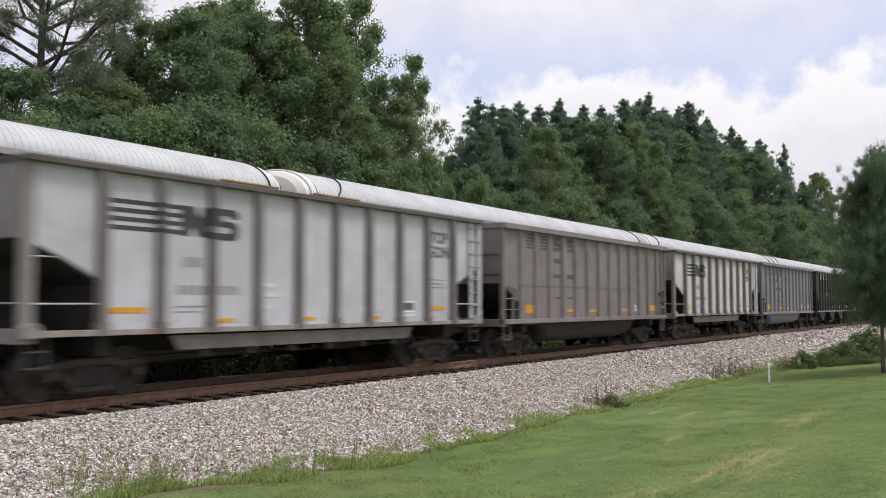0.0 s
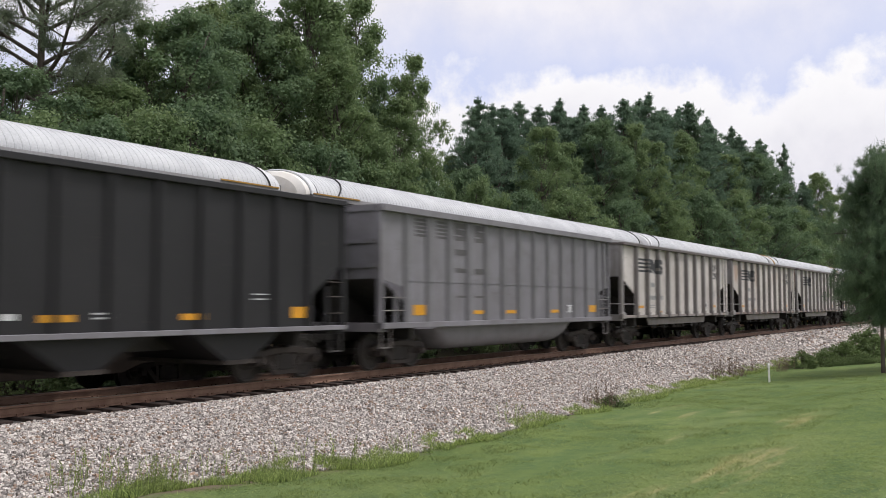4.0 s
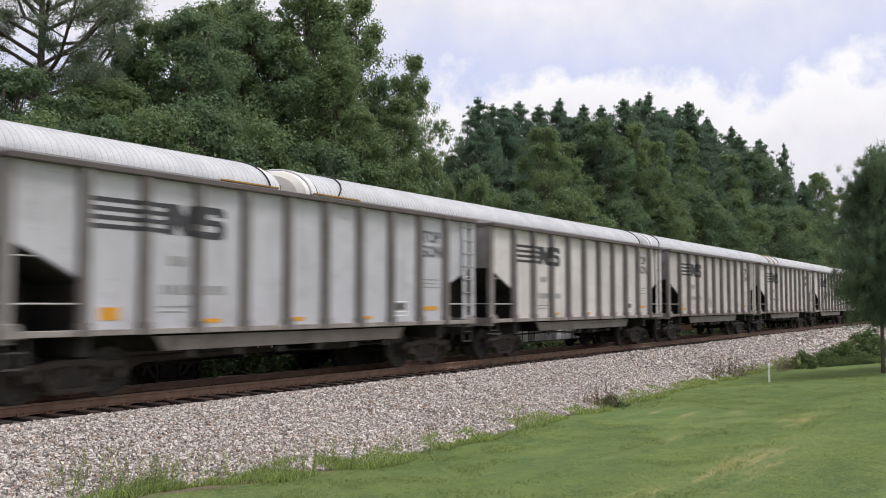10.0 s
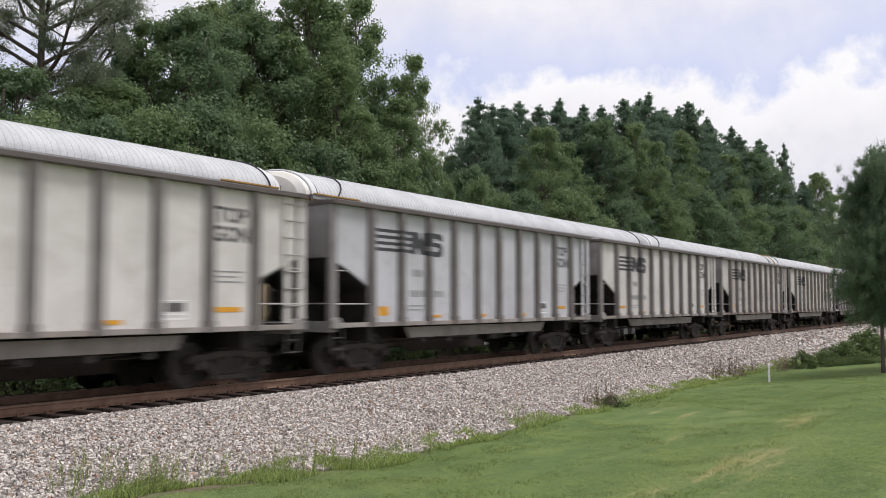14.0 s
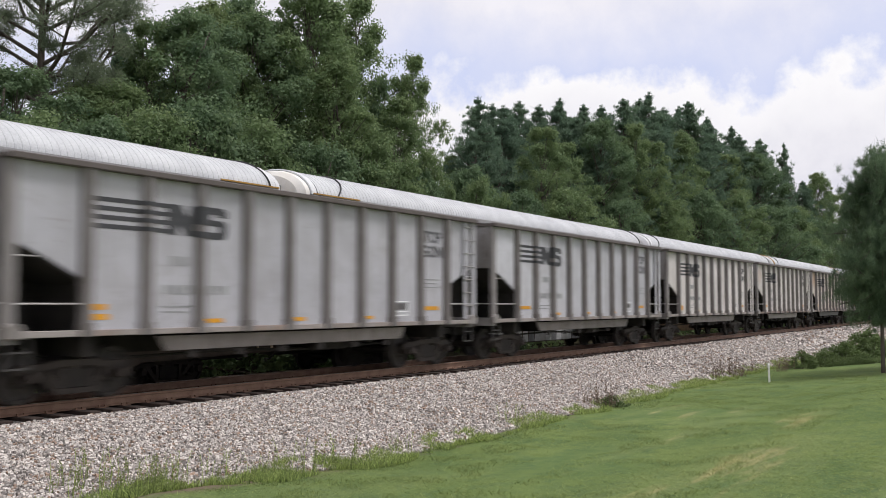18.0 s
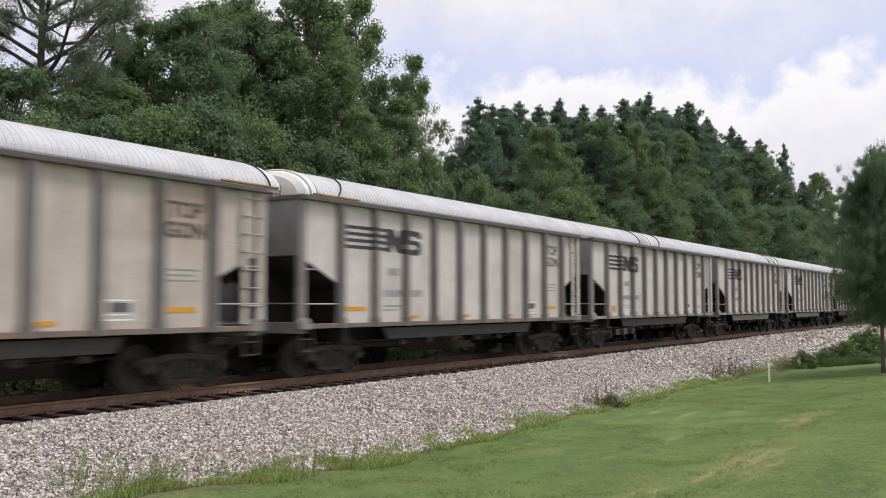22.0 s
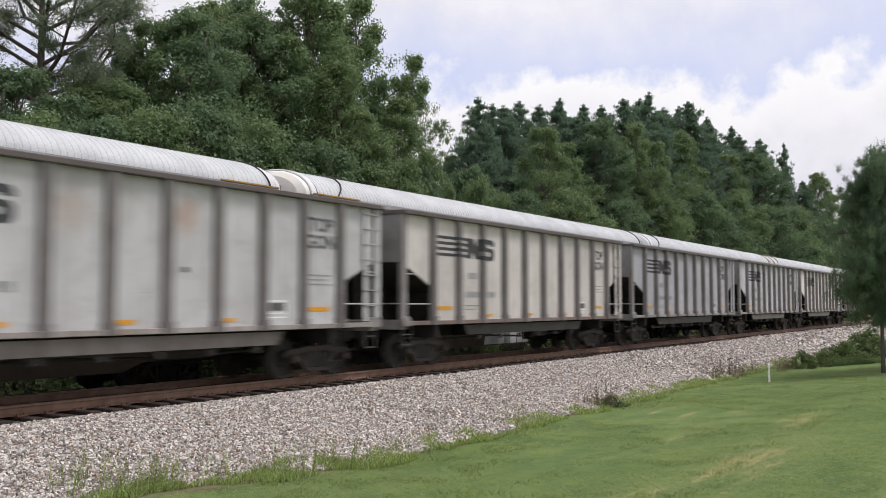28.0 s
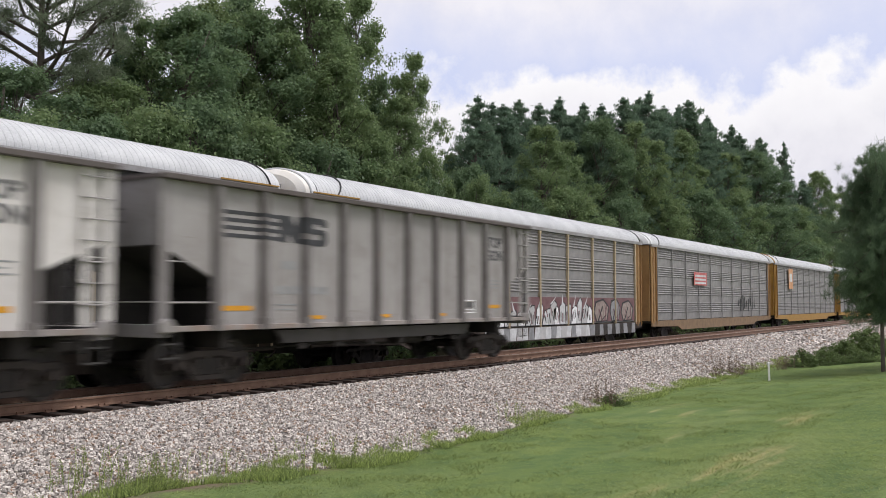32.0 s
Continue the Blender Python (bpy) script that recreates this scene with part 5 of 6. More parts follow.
CROWNS = {"round": ([0, 0.12, 0.35, 0.65, 0.88, 1.0], [0.60, 0.92, 1.0, 0.84, 0.52, 0.12]),
          "cone": ([0, 0.12, 0.35, 0.65, 0.88, 1.0], [0.75, 1.0, 0.93, 0.72, 0.42, 0.08])}


def broad_tree(name, seed, H, R, base, lobes, clumps, count, leaf, material, label, crown="round"):
    """Limbs that end in lobes; each lobe is a shelf of leaf clumps with a lit top and open gaps beside it."""
    rng = np.random.default_rng(seed)
    hs, ws = CROWNS[crown]
    h = (np.arange(lobes) + rng.uniform(0, 1, lobes)) / lobes
    env = np.interp(h, hs, ws) * R
    a = np.arange(lobes) * 2.4 + rng.uniform(-0.6, 0.6, lobes)
    q = env * rng.uniform(0.30, 0.95, lobes)
    hub = np.stack([q * np.cos(a), q * np.sin(a), base + h * (H - base - 0.5)], 1)
    big = np.interp(h, [0, 0.6, 1], [0.36, 0.32, 0.17]) * R * rng.uniform(0.7, 1.3, lobes)
    d = rng.normal(size=(lobes * clumps, 3)) + np.repeat(np.stack([np.cos(a), np.sin(a), 0.7 + 0 * a], 1), clumps, 0) * 0.6
    d /= np.linalg.norm(d, axis=1)[:, None]
    centres = np.repeat(hub, clumps, 0) + d * (np.repeat(big, clumps) * rng.uniform(0.35, 1.15, lobes * clumps))[:, None] * np.array((1, 1, 0.72))
    extra = lobes * 6
    u, b = rng.uniform(0.02, 0.98, extra), rng.uniform(0, 6.283, extra)
    w = np.interp(u, hs, ws) * R * rng.uniform(0.15, 1.06, extra) ** 0.6
    centres = np.concatenate([centres, np.stack([w * np.cos(b), w * np.sin(b), base + u * (H - base - 0.3)], 1)])
    centres[:, 2] = np.maximum(centres[:, 2], 0.2)
    sizes = rng.uniform(0.22, 0.62, len(centres)) * (0.7 + 0.09 * R)
    v, f = leaf_cloud(rng, centres, sizes, count, leaf)
    tree = tagged(new(name), label, "tree", "trees along the line")
    trunk = Solid()
    bend = [Vector((rng.normal() * 0.12 * i, rng.normal() * 0.12 * i, H * 0.9 * i / 5)) for i in range(6)]
    trunk.tube(bend, [0.035 * H * 0.5 * (1 - 0.85 * i / 5) for i in range(6)], 8)
    limbs(trunk, rng, hub, H * 0.9, R * 0.7)
    limbs(trunk, rng, centres[::9], H * 0.9, R * 0.5)
    part("trunk", trunk, M_BARK, tree, "grey-brown trunk and limbs", smooth=True)
    part("crown", mesh_np("crown", v, f, material), material, tree, "dense green leaf crown")
    return tree


def needle_mesh(rng, centres, sizes, count, needle, thick, rise, material):
    """Needles that stand up and out from the tufts."""
    n = len(centres) * count
    c = np.repeat(centres, count, 0)
    s = np.repeat(sizes, count)[:, None]
    d = rng.normal(size=(n, 3)) + np.array((0, 0, rise))
    d /= np.linalg.norm(d, axis=1)[:, None]
    side = np.cross(d, rng.normal(size=(n, 3)))
    side /= np.linalg.norm(side, axis=1)[:, None]
    o = c + rng.normal(size=(n, 3)) * s * np.array((0.36, 0.36, 0.24))
    tip = o + d * s * needle * rng.uniform(0.6, 1.25, (n, 1))
    w = thick * rng.uniform(0.6, 1.4, (n, 1))
    v = np.stack([o - side * w, o + side * w, tip], 1).reshape(-1, 3)
    return mesh_np("crown", v, np.arange(n * 3).reshape(-1, 3), material)


def pine_tree(name, seed, H, R, base, whorls, count, needle, label, droop=0.1, tuft=0.42, thick=0.016, trunk_r=0.016, needles=None, rise=0.8, form=(0.80, 1.0, 0.84, 0.52, 0.27, 0.05)):
    """Limbs in whorls that turn up at the tip, each hung with tufts of needles; the tufts get smaller towards the top."""
    rng = np.random.default_rng(seed)
    tree = tagged(new(name), label, "tree", "trees along the line")
    trunk = Solid()
    lean = rng.normal(size=2) * 0.015

    def axis(z):
        return Vector((lean[0] * z + 0.1 * math.sin(z * 0.4 + seed), lean[1] * z, z))

    trunk.tube([axis(H * i / 8) for i in range(9)], [H * trunk_r * (1 - 0.93 * i / 8) for i in range(9)], 8)
    C, S = [], []
    for i in range(whorls):
        u = i / max(1, whorls - 1)
        z = base + (H - base - 0.4) * u
        reach = R * np.interp(u, [0, 0.2, 0.55, 0.8, 0.93, 1], form)
        grow = np.interp(u, [0, 0.6, 1], [1.0, 0.95, 0.62])
        for k in range(rng.integers(3, 6) + (1 if u > 0.7 else 0)):
            a = rng.uniform(0, 6.283)
            ln = reach * rng.uniform(0.35, 1.2)
            d = Vector((math.cos(a), math.sin(a), 0))
            p0 = axis(z)
            tip = p0 + d * ln + Vector((0, 0, ln * rng.uniform(-droop, 0.5)))
            mid = (p0 + tip) / 2 + Vector((0, 0, -0.08 * ln))
            trunk.tube([p0, mid, tip], [0.011 * ln + 0.022, 0.008 * ln + 0.012, 0.008], 5, False)
            m = int(4 + ln * 4.6)
            for j in range(m):
                f = 0.3 + 0.7 * (j + rng.random()) / m
                side = Vector(rng.normal(size=3)) * 0.2 * ln * f
                q = p0.lerp(tip, f) + side + Vector((0, 0, 0.1))
                C.append(tuple(q))
                S.append(tuft * grow * rng.uniform(0.6, 1.3))
    for j in range(4):
        C.append(tuple(axis(H - 0.28 * j)))
        S.append(tuft * 0.4)
    m = needles or M_NEEDLE
    part("trunk", trunk, M_BARK, tree, "scaly brown trunk and bare limbs", smooth=True)
    part("crown", needle_mesh(rng, np.array(C), np.array(S), count, needle, thick, rise, m), m, tree, "dark green tufts of needles")
    return tree


def open_pine(name, seed, H, label):
    """A tall pine with a bare bole and few long limbs that sweep upwards and fork into flat pads of needles."""
    rng = np.random.default_rng(seed)
    tree = tagged(new(name), label, "tree", "trees along the line")
    trunk = Solid()
    trunk.tube([Vector((0.12 * math.sin(0.3 * z), 0, z)) for z in np.linspace(0, H, 11)], [0.26 * (1 - 0.075 * i) for i in range(11)], 9)
    C, S = [], []
    for i in range(36):
        u = i / 35
        z = H * (0.47 + 0.50 * u)
        a = 2.4 * i + rng.uniform(-0.5, 0.5)
        d = Vector((math.cos(a), math.sin(a), 0))
        ln = 4.6 * np.interp(u, [0, 0.3, 0.75, 1], [0.75, 1.0, 0.8, 0.35]) * rng.uniform(0.75, 1.1)
        p0 = Vector((0.12 * math.sin(0.3 * z), 0, z))
        p1 = p0 + d * ln * 0.4 + Vector((0, 0, ln * rng.uniform(0.12, 0.32)))
        p2 = p0 + d * ln * 0.75 + Vector((0, 0, ln * rng.uniform(0.4, 0.75)))
        r = 0.032 + 0.013 * ln
        trunk.tube([p0, p1, p2], [r, r * 0.75, r * 0.45], 6, False)
        for j in range(8):
            f = rng.uniform(0.4, 1.0)
            s0 = p0.lerp(p1, f / 0.55) if f < 0.55 else p1.lerp(p2, (f - 0.55) / 0.45)
            b = a + rng.normal() * 0.8
            s1 = s0 + Vector((math.cos(b), math.sin(b), rng.uniform(0.1, 0.55))) * ln * rng.uniform(0.15, 0.38)
            trunk.tube([s0, (s0 + s1) / 2 + Vector((0, 0, -0.05)), s1], [r * 0.42, r * 0.3, 0.01], 5, False)
            for q in range(4):
                pad = s0.lerp(s1, 0.55 + 0.18 * q) + Vector(rng.normal(size=3)) * 0.12
                C.append(tuple(pad))
                S.append(rng.uniform(0.38, 0.60))
    part("trunk", trunk, M_BARK, tree, "scaly brown trunk and bare limbs", smooth=True)
    part("crown", needle_mesh(rng, np.array(C), np.array(S), 78, 0.5, 0.0145, 0.6, M_GREYNEEDLE), M_GREYNEEDLE, tree, "grey-green pads of needles")
    return tree


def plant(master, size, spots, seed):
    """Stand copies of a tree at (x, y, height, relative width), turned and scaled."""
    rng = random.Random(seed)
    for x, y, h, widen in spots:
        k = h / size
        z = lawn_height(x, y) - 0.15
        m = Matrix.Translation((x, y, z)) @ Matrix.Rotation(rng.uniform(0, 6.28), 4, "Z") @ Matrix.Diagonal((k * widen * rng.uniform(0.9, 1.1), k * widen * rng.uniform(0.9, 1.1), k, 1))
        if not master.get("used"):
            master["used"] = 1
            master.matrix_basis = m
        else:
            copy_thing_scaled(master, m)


def copy_thing_scaled(ob, m):
    keep = ob.matrix_basis.copy()
    ob.matrix_basis = Matrix.Identity(4)
    c = copy_thing(ob, m)
    ob.matrix_basis = keep
    c.matrix_basis = m
    return c


LEAFY = "leafy green hardwood tree at the edge of the wood"
PINEY = "tall dark green pine in the wood"
oak = [broad_tree("hardwood_tree", 11, 14, 3.4, 1.6, 30, 13, 96, 0.062, M_LEAF, LEAFY),
       broad_tree("hardwood_tree", 23, 14, 3.1, 1.3, 32, 12, 96, 0.062, M_FRESH, LEAFY, "cone"),
       broad_tree("hardwood_tree", 37, 14, 2.8, 1.0, 30, 12, 96, 0.060, M_FRESH, LEAFY)]
low = [broad_tree("young_hardwood", 41, 8, 2.7, 0.3, 22, 11, 86, 0.059, M_FRESH, "young leafy tree fronting the wood"),
       broad_tree("young_hardwood", 53, 8, 3.0, 0.3, 22, 11, 86, 0.059, M_LEAF, "young leafy tree fronting the wood")]
pines = [pine_tree("pine_tree", 61, 16, 2.9, 2.0, 36, 30, 0.85, PINEY, thick=0.026, tuft=0.36, rise=1.3),
         pine_tree("pine_tree", 67, 16, 2.6, 3.0, 36, 30, 0.85, PINEY, thick=0.026, tuft=0.36, rise=1.3),
         pine_tree("pine_tree", 71, 16, 3.1, 1.5, 36, 30, 0.85, PINEY, thick=0.026, tuft=0.36, rise=1.3)]
gaunt = open_pine("tall_pine", 83, 17.5, "tall open-crowned pine with bare limbs")
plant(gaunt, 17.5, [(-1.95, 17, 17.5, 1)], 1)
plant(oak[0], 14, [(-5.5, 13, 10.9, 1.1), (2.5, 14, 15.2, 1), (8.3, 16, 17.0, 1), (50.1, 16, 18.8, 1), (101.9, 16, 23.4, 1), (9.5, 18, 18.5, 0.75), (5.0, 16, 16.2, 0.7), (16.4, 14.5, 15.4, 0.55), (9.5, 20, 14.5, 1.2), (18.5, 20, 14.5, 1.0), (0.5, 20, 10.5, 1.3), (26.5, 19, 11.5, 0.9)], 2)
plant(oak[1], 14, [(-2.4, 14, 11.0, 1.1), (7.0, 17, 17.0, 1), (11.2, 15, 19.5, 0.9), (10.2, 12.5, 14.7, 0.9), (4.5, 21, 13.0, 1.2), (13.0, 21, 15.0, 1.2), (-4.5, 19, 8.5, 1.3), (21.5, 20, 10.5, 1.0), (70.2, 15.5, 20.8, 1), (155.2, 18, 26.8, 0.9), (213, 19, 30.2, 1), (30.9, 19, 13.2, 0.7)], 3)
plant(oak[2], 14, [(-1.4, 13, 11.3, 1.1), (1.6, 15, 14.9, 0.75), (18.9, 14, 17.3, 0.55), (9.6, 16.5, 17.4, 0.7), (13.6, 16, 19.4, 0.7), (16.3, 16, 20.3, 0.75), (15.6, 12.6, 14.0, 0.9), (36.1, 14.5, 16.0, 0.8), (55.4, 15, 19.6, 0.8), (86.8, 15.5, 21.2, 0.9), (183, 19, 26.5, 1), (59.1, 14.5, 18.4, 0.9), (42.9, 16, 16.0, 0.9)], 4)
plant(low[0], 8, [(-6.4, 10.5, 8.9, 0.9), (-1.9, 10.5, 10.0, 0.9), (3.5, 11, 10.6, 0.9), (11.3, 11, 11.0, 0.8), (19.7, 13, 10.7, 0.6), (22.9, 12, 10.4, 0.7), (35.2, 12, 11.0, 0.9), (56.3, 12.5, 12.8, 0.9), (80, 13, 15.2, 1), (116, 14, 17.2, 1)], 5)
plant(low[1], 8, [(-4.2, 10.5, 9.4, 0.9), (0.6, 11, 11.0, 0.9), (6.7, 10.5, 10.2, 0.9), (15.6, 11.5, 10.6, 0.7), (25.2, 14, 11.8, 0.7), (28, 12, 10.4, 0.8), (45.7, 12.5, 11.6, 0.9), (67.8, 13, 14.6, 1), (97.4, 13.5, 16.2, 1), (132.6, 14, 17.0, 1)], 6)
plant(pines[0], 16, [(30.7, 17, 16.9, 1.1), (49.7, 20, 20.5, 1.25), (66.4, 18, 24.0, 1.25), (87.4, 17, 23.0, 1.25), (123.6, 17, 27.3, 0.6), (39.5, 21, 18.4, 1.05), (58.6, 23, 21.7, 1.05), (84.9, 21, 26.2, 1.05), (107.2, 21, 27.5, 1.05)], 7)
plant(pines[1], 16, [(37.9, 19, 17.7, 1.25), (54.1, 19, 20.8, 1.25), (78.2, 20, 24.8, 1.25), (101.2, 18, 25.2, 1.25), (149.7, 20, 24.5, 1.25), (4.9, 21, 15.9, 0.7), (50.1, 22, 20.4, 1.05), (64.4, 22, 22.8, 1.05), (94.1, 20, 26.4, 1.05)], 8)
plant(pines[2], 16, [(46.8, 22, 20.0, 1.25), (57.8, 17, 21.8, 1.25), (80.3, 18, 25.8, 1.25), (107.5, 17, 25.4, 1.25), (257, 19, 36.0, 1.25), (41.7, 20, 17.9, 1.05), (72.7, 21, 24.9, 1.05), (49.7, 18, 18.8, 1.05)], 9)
roadside = pine_tree("lawn_pine", 97, 8.4, 2.9, 2.1, 46, 90, 0.80, "young pine with drooping needles standing on the lawn", 0.5, 0.34, 0.009, needles=M_DEEPNEEDLE, rise=0.2, form=(0.45, 0.78, 1.05, 0.68, 0.48, 0.15))
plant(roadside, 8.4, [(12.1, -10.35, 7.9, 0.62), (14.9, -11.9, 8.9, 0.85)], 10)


def undergrowth():
    rng = np.random.default_rng(19)
    n = 620
    x = rng.uniform(-40, 170, n)
    y = rng.uniform(8.6, 12.5, n)
    z = rng.uniform(-1.0, 1.0, n) + (y - 8.6) * 0.45
    v, f = leaf_cloud(rng, np.stack([x, y, z], 1), rng.uniform(0.4, 1.0, n), 60, 0.13)
    tagged(new("undergrowth", mesh_np("undergrowth", v, f, M_FRESH)), "tangled green brush below the trees", "bushes", kind="stuff")


undergrowth()


# ---------------------------------------------------------------- grass, weeds and the marker post
def blades(name, points, height, spread, material, rng, lean=0.4, width=0.006):
    n = len(points)
    d = rng.normal(size=(n, 3)) * lean
    d[:, 2] = 1
    h = (height * rng.uniform(0.5, 1.3, n))[:, None]
    tip = points + d * h
    a = rng.uniform(0, 6.283, n)
    s = np.stack([np.cos(a), np.sin(a), 0 * a], 1) * width * rng.uniform(0.7, 1.4, (n, 1))
    v = np.stack([points - s, points + s, tip], 1).reshape(-1, 3)
    faces = np.arange(n * 3).reshape(-1, 3)
    under = np.cross(s, tip - points)[:, 2] < 0       # turn every blade face up
    faces[under] = faces[under][:, ::-1]
    return new(name, mesh_np(name, v, faces, material))


def blade_material(name, keen, tip):
    k = Nodes(name)
    g = k.n.new("ShaderNodeNewGeometry")
    c = k.mix(k.math("MULTIPLY", g.outputs["Random Per Island"], keen), lawn_colour(k), tip)
    k.done(c, 0.8, 0, None, 0, 0, 0.1)
    tr = k.n.new("ShaderNodeBsdfTranslucent")
    k.l.new(c, tr.inputs[0])
    mx = k.n.new("ShaderNodeMixShader")
    mx.inputs[0].default_value = 0.5
    k.l.new(k.p.outputs[0], mx.inputs[1])
    k.l.new(tr.outputs[0], mx.inputs[2])
    k.l.new(mx.outputs[0], k.n["Material Output"].inputs[0])
    return k.m


M_RANK = blade_material("yellowed_grass_blade", 1.0, (0.52, 0.62, 0.22))
M_VERGE = blade_material("rank_grass_blade", 0.95, (0.34, 0.40, 0.15))
M_BRUSH = leaf_material("brush_leaf", (0.12, 0.17, 0.062), (0.18, 0.235, 0.088), (0.095, 0.14, 0.052), 0.5)
M_WEED = leaf_material("weed_leaf", (0.25, 0.29, 0.12), (0.33, 0.36, 0.16), (0.19, 0.23, 0.09), 0.5)
M_DRY = leaf_material("dry_stalk", (0.17, 0.12, 0.085), (0.25, 0.19, 0.13), (0.12, 0.085, 0.075), 0.2)


def grass():
    rng = np.random.default_rng(29)
    P = []
    for x0, x1, y0, y1, n in ((-20, -8, -13.5, -5.2, 60000), (-8, 6, -13.5, -5.2, 45000), (6, 24, -13.5, -5.2, 26000)):
        P.append(np.stack([rng.uniform(x0, x1, n), rng.uniform(y0, y1, n), np.zeros(n)], 1))
    P = np.concatenate(P)
    P[:, 2] = [lawn_height(a, b) for a, b in P[:, :2]]
    tagged(blades("lawn_blades", P, 0.016, 0, M_VERGE, rng, 2.6), "short mown grass blades", "grass", kind="stuff")
    n = 60000
    x = -16 + 28 * rng.uniform(0, 1, n) ** 1.3
    y = rng.uniform(-11.5, -5.3, n)
    tuft = np.array([noise.noise(Vector((a * 1.3, b * 1.3, 8))) + 0.6 * noise.noise(Vector((a * 0.3, b * 0.3, 2))) for a, b in zip(x, y)]) > 0.12
    P = np.stack([x[tuft], y[tuft], [lawn_height(a, b) for a, b in zip(x[tuft], y[tuft])]], 1)
    tagged(blades("grass_tufts", P, 0.045, 0, M_VERGE, rng, 1.0, 0.006), "tufts of longer grass in the lawn", "grass", kind="stuff")
    n = 330000
    x, y = -18 + 44 * rng.uniform(0, 1, n) ** 1.35, rng.uniform(-6.6, -3.4, n)
    seam = np.array([lawn_height(a, b) - bed_height(a, b) + 0.16 * noise.noise(Vector((a * 0.8, b * 0.8, 5))) for a, b in zip(x, y)])
    thin = np.array([noise.noise(Vector((a * 0.9, b * 0.9, 9))) + 0.5 * noise.noise(Vector((a * 3, b * 3, 4))) for a, b in zip(x, y)]) > np.where(x < -9, -0.12, -0.02)
    near = (seam > -0.13) & (seam < 0.15) & thin
    x, y = x[near], y[near]
    P = np.stack([x, y, [max(lawn_height(a, b), bed_height(a, b)) for a, b in zip(x, y)]], 1)
    tagged(blades("verge_grass", P, 0.115, 0, M_RANK, rng, 0.5, 0.007), "longer grass along the foot of the ballast", "grass", kind="stuff")


grass()


def weed(seed, height, stalks, leaf, stalk_mat, leaf_mat, label):
    rng = np.random.default_rng(seed)
    w = tagged(new("weed"), label, "weed", "weeds beside the track")
    st, C = Solid(), []
    for i in range(stalks):
        a, q = rng.uniform(0, 6.283), 0.32 * math.sqrt(rng.uniform(0, 1))
        p0 = Vector((q * math.cos(a), q * math.sin(a), -0.05))
        tip = p0 + Vector((rng.normal() * 0.13, rng.normal() * 0.13, 1)) * height * rng.uniform(0.35, 1.1)
        st.tube([p0, (p0 + tip) / 2 + Vector(rng.normal(size=3)) * 0.03, tip], [0.006, 0.004, 0.002], 4, False)
        C += [tuple(p0.lerp(tip, t)) for t in (0.3, 0.5, 0.65, 0.8, 0.95)]
    tagged(part("stalk_growth", st, stalk_mat, w), kind="stuff")
    if leaf:
        v, f = leaf_cloud(rng, np.array(C), np.full(len(C), 0.045), 5, leaf)
        tagged(part("foliage", mesh_np("foliage", v, f, leaf_mat), leaf_mat, w), kind="stuff")
    return w


def brush(seed, reach, height, clumps, leaf, label):
    """A low ragged mound of leaves."""
    rng = np.random.default_rng(seed)
    b = tagged(new("bush"), label, "bush", "bushes by the pine")
    a, q = rng.uniform(0, 6.283, clumps), reach * rng.uniform(0, 1, clumps) ** 0.6
    z = height * rng.uniform(0.05, 1.0, clumps) * (1.05 - (q / reach) ** 2 * 0.8)
    c = np.stack([q * np.cos(a), q * np.sin(a), z], 1)
    st = Solid()
    for p in c[::3]:
        st.tube([(p[0] * 0.5, p[1] * 0.5, -0.05), tuple(p)], [0.012, 0.004], 4, False)
    tagged(part("stem_growth", st, M_BARK, b), kind="stuff")
    v, f = leaf_cloud(rng, c, rng.uniform(0.08, 0.22, clumps), 45, leaf, 0.5)
    part("foliage", mesh_np("foliage", v, f, M_BRUSH), M_BRUSH, b)
    return b


def put_weeds():
    mounds = [brush(31, 0.9, 1.0, 90, 0.045, "ragged green bush at the edge of the lawn"), brush(32, 1.2, 0.7, 110, 0.04, "ragged green bush at the edge of the lawn")]
    for i, (x, y, k) in enumerate(((17.6, -6.6, 0.7), (19.2, -7.3, 0.8), (21.0, -7.6, 0.9), (22.8, -7.2, 1.1), (25.0, -8.0, 1.2), (20.0, -8.6, 0.6), (28.0, -7.6, 1.3), (0.0, -5.3, 0.4))):
        m = pose(x, y, lawn_height(x, y), 0, 0, 77 * i) @ Matrix.Scale(k, 4)
        if i < 2:
            keep = m
            mounds[i].matrix_basis = keep
        else:
            copy_thing_scaled(mounds[i % 2], m)
    green = weed(3, 0.55, 13, 0.015, M_RANK, M_WEED, "scraggly green weed growing in the ballast")
    dead = weed(4, 0.7, 14, 0.02, M_DRY, M_DRY, "dead brown weed stalks beside the ballast")
    rng = random.Random(3)
    lists = ((green, [(-14.9, -4.5), (-14.5, -4.6), (-14.7, -4.9), (-15.3, -4.2), (-14.2, -4.4), (-15.8, -4.3), (-13.6, -4.7), (-13.0, -5.0), (-12.2, -5.0), (-11.2, -5.1), (-15.1, -4.8), (-5.1, -5.0), (-9.4, -5.1)]),
             (dead, [(-0.7, -5.0), (-0.3, -5.2), (10.3, -4.9), (11.7, -5.2), (12.3, -5.3), (12.9, -5.2), (14.5, -5.4), (15.4, -6.2), (16.2, -6.0), (17.0, -6.2)]))
    for master, spots in lists:
        for i, (x, y) in enumerate(spots):
            z = max(lawn_height(x, y), bed_height(x, y))
            m = pose(x, y, z, 0, 0, rng.uniform(0, 360)) @ Matrix.Scale(rng.uniform(0.75, 1.25), 4)
            if i == 0:
                keep = m
            else:
                copy_thing_scaled(master, m)
        x, y = spots[0]
        master.matrix_basis = pose(x, y, max(lawn_height(x, y), bed_height(x, y)))


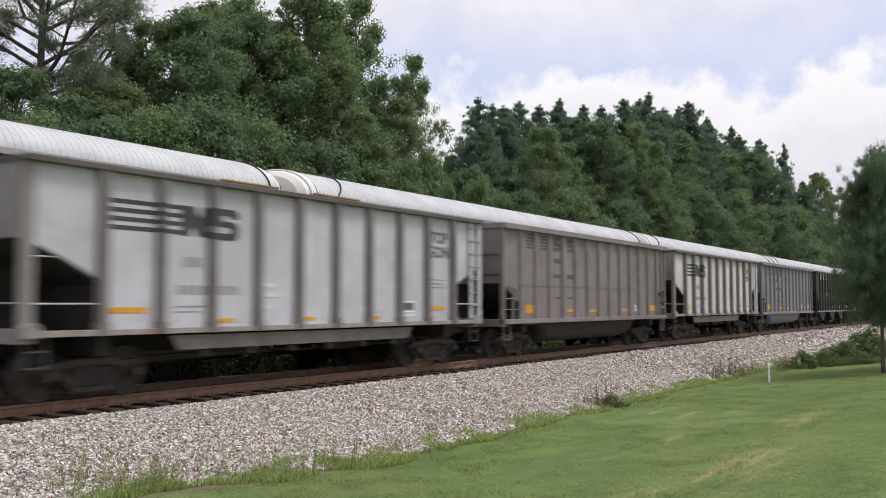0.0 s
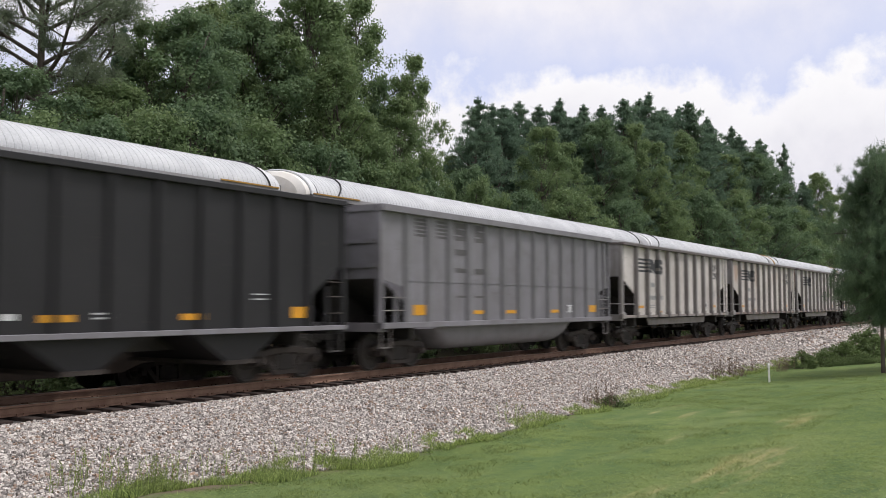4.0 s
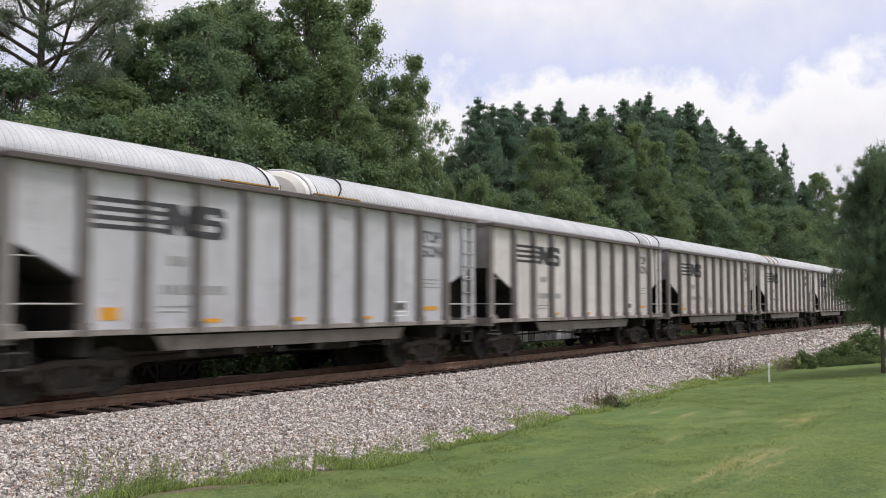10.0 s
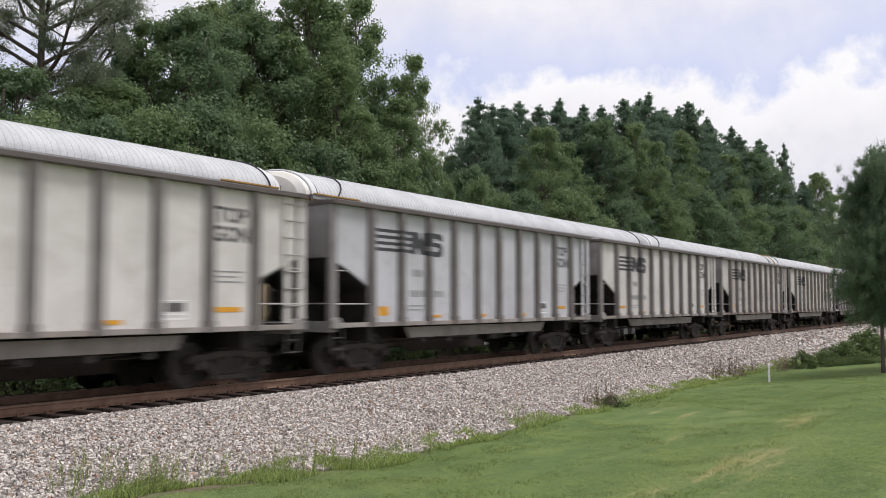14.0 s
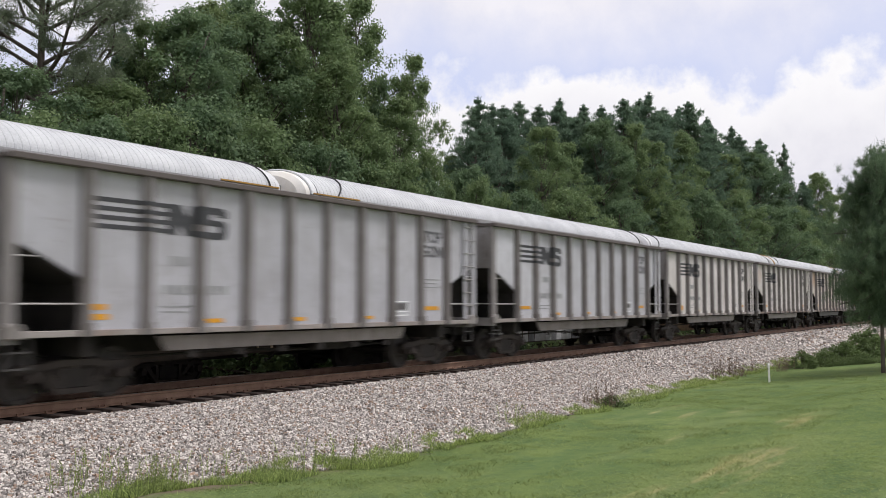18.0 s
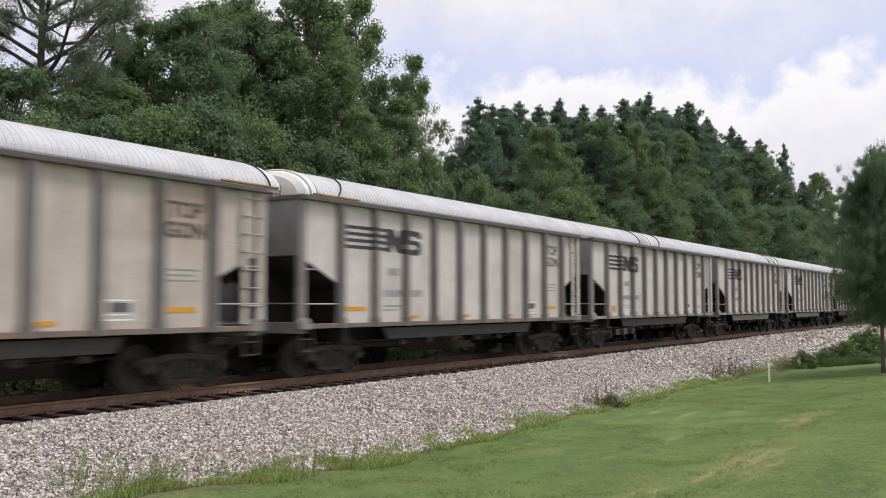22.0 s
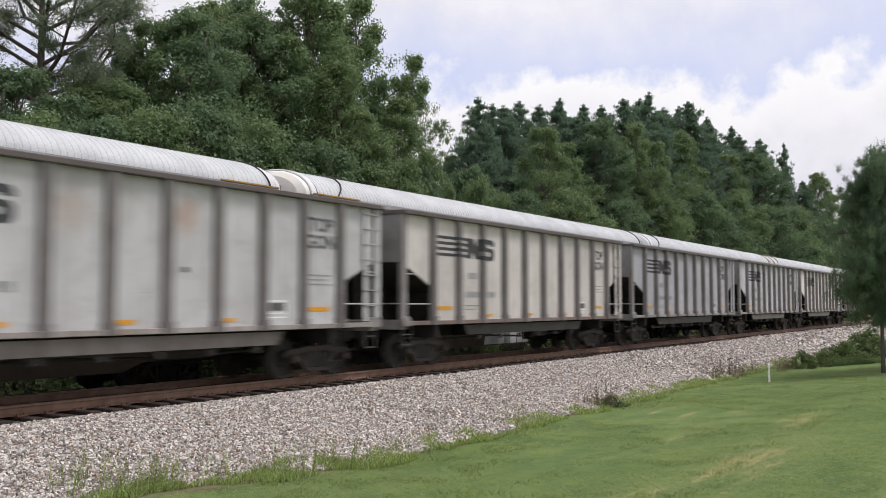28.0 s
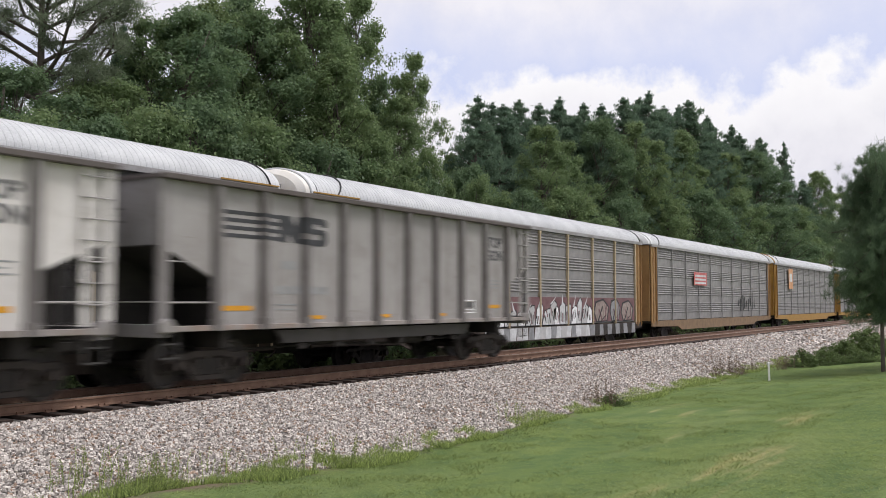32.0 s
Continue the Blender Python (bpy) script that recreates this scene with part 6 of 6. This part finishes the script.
put_weeds()
M_POST = mottled("white_post_paint", (0.75, 0.75, 0.73), (0.62, 0.61, 0.58), 8, 60, 0.6)
_p = tagged(new("marker_post"), "short white marker post leaning on the lawn edge", "post")
_p.matrix_basis = pose(9.29, -7.19, lawn_height(9.29, -7.19), 0, 5, 30)
part("stake", Solid().box(-0.03, 0.03, -0.03, 0.03, -0.15, 0.60), M_POST, _p, bevel=0.006)
part("cap", Solid().prism([(-0.034, 0.60), (0.034, 0.60), (0.0, 0.645)], "y", -0.034, 0.034), M_POST, _p)


# ---------------------------------------------------------------- clouds
def cloud_ring():
    """A far ring of drifting cloud round the horizon."""
    k = Nodes("drifting_cloud")
    co = k.stretch(0.00066, 0.00066, 0.00066)
    sep = k.n.new("ShaderNodeSeparateXYZ")
    k.l.new(co, sep.inputs[0])
    big, mid, fine = k.noise(3.2, 5, 0.5, co), k.noise(11.0, 6, 0.6, co), k.noise(26.0, 5, 0.6, co)
    level = k.math("ADD", sep.outputs[2], k.math("MULTIPLY", k.math("SUBTRACT", big, 0.5), 0.16))
    level = k.math("ADD", level, k.math("MULTIPLY", k.math("SUBTRACT", mid, 0.5), 0.10))
    level = k.math("ADD", level, k.math("MULTIPLY", k.math("SUBTRACT", sep.outputs[1], 0.30), 0.10))
    puff = k.math("ADD", level, k.math("MULTIPLY", k.math("SUBTRACT", fine, 0.5), 0.07))
    bank = k.ramp(puff, 0.240, 0.216)
    deck = k.ramp(level, 0.225, 0.315)
    blue = k.mix(k.ramp(sep.outputs[2], 0.1, 0.5), (0.66, 0.71, 0.93), (0.58, 0.65, 0.92))
    high = k.mix(k.ramp(mid, 0.3, 0.7), (0.82, 0.805, 0.875), (0.94, 0.915, 0.965))
    heap = k.mix(k.ramp(puff, 0.12, 0.220), (0.75, 0.74, 0.82), (1.0, 0.985, 1.0))
    heap = k.mix(k.math("MULTIPLY", k.ramp(fine, 0.4, 0.65), 0.35), heap, (0.87, 0.85, 0.92))
    col = k.mix(bank, k.mix(k.math("MULTIPLY", deck, 0.94), blue, high), heap)
    em = k.n.new("ShaderNodeEmission")
    em.inputs[1].default_value = 1.0
    k.l.new(col, em.inputs[0])
    k.l.new(em.outputs[0], k.n["Material Output"].inputs[0])
    verts, faces, na, ne, r = [], [], 64, 8, 1500.0
    for j in range(ne + 1):
        e = radians(-1.5 + 46 * j / ne)
        for i in range(na):
            a = 2 * math.pi * i / na
            verts.append((r * math.cos(e) * math.cos(a), r * math.cos(e) * math.sin(a), r * math.sin(e)))
    for j in range(ne):
        for i in range(na):
            faces.append((j * na + i, (j + 1) * na + i, (j + 1) * na + (i + 1) % na, j * na + (i + 1) % na))
    me = bpy.data.meshes.new("cloud_layer")
    me.from_pydata(verts, [], faces)
    me.polygons.foreach_set("use_smooth", [True] * len(me.polygons))
    me.materials.append(k.m)
    return tagged(new("cloud_layer", me), "bright white summer clouds over pale blue sky", "clouds", kind="structure")


CLOUDS = cloud_ring()
CLOUDS.location = (-23.56, -14.96, 1.6)


# ---------------------------------------------------------------- what moves
TRAVEL = [(0, 1.21), (3, -49.83), (6, -100.92), (8, -135.13), (10, -169.47), (12, -203.93), (14, -238.54), (17, -290.72), (20, -343.04), (23, -395.28), (26, -447.4), (29, -499.47), (32, -551.63)]


def motions():
    for car, x, kind, paint in CARS:
        walk(car, [(t, pose(x + q, 0, 0)) for t, q in TRAVEL])
    ts, qs = [t for t, q in TRAVEL], [q for t, q in TRAVEL]
    for side in (-1, 1):
        first = WHEELS[side][0]
        at = first.matrix_basis.translation.copy()
        walk(first, [(i / 30, Matrix.Translation(at) @ Matrix.Rotation(float(np.interp(i / 30, ts, qs)) / 0.457, 4, "Y")) for i in range(961)])
        keys = first.animation_data
        for w in WHEELS[side][1:]:
            w.rotation_mode = "QUATERNION"
            d = w.animation_data_create()
            d.action = keys.action
            d.action_slot = keys.action_slot
    walk(CLOUDS, [(0, pose(-23.56, -14.96, 1.6)), (32, pose(-23.56, -14.96, 1.6, 0, 0, 1.55))])


motions()
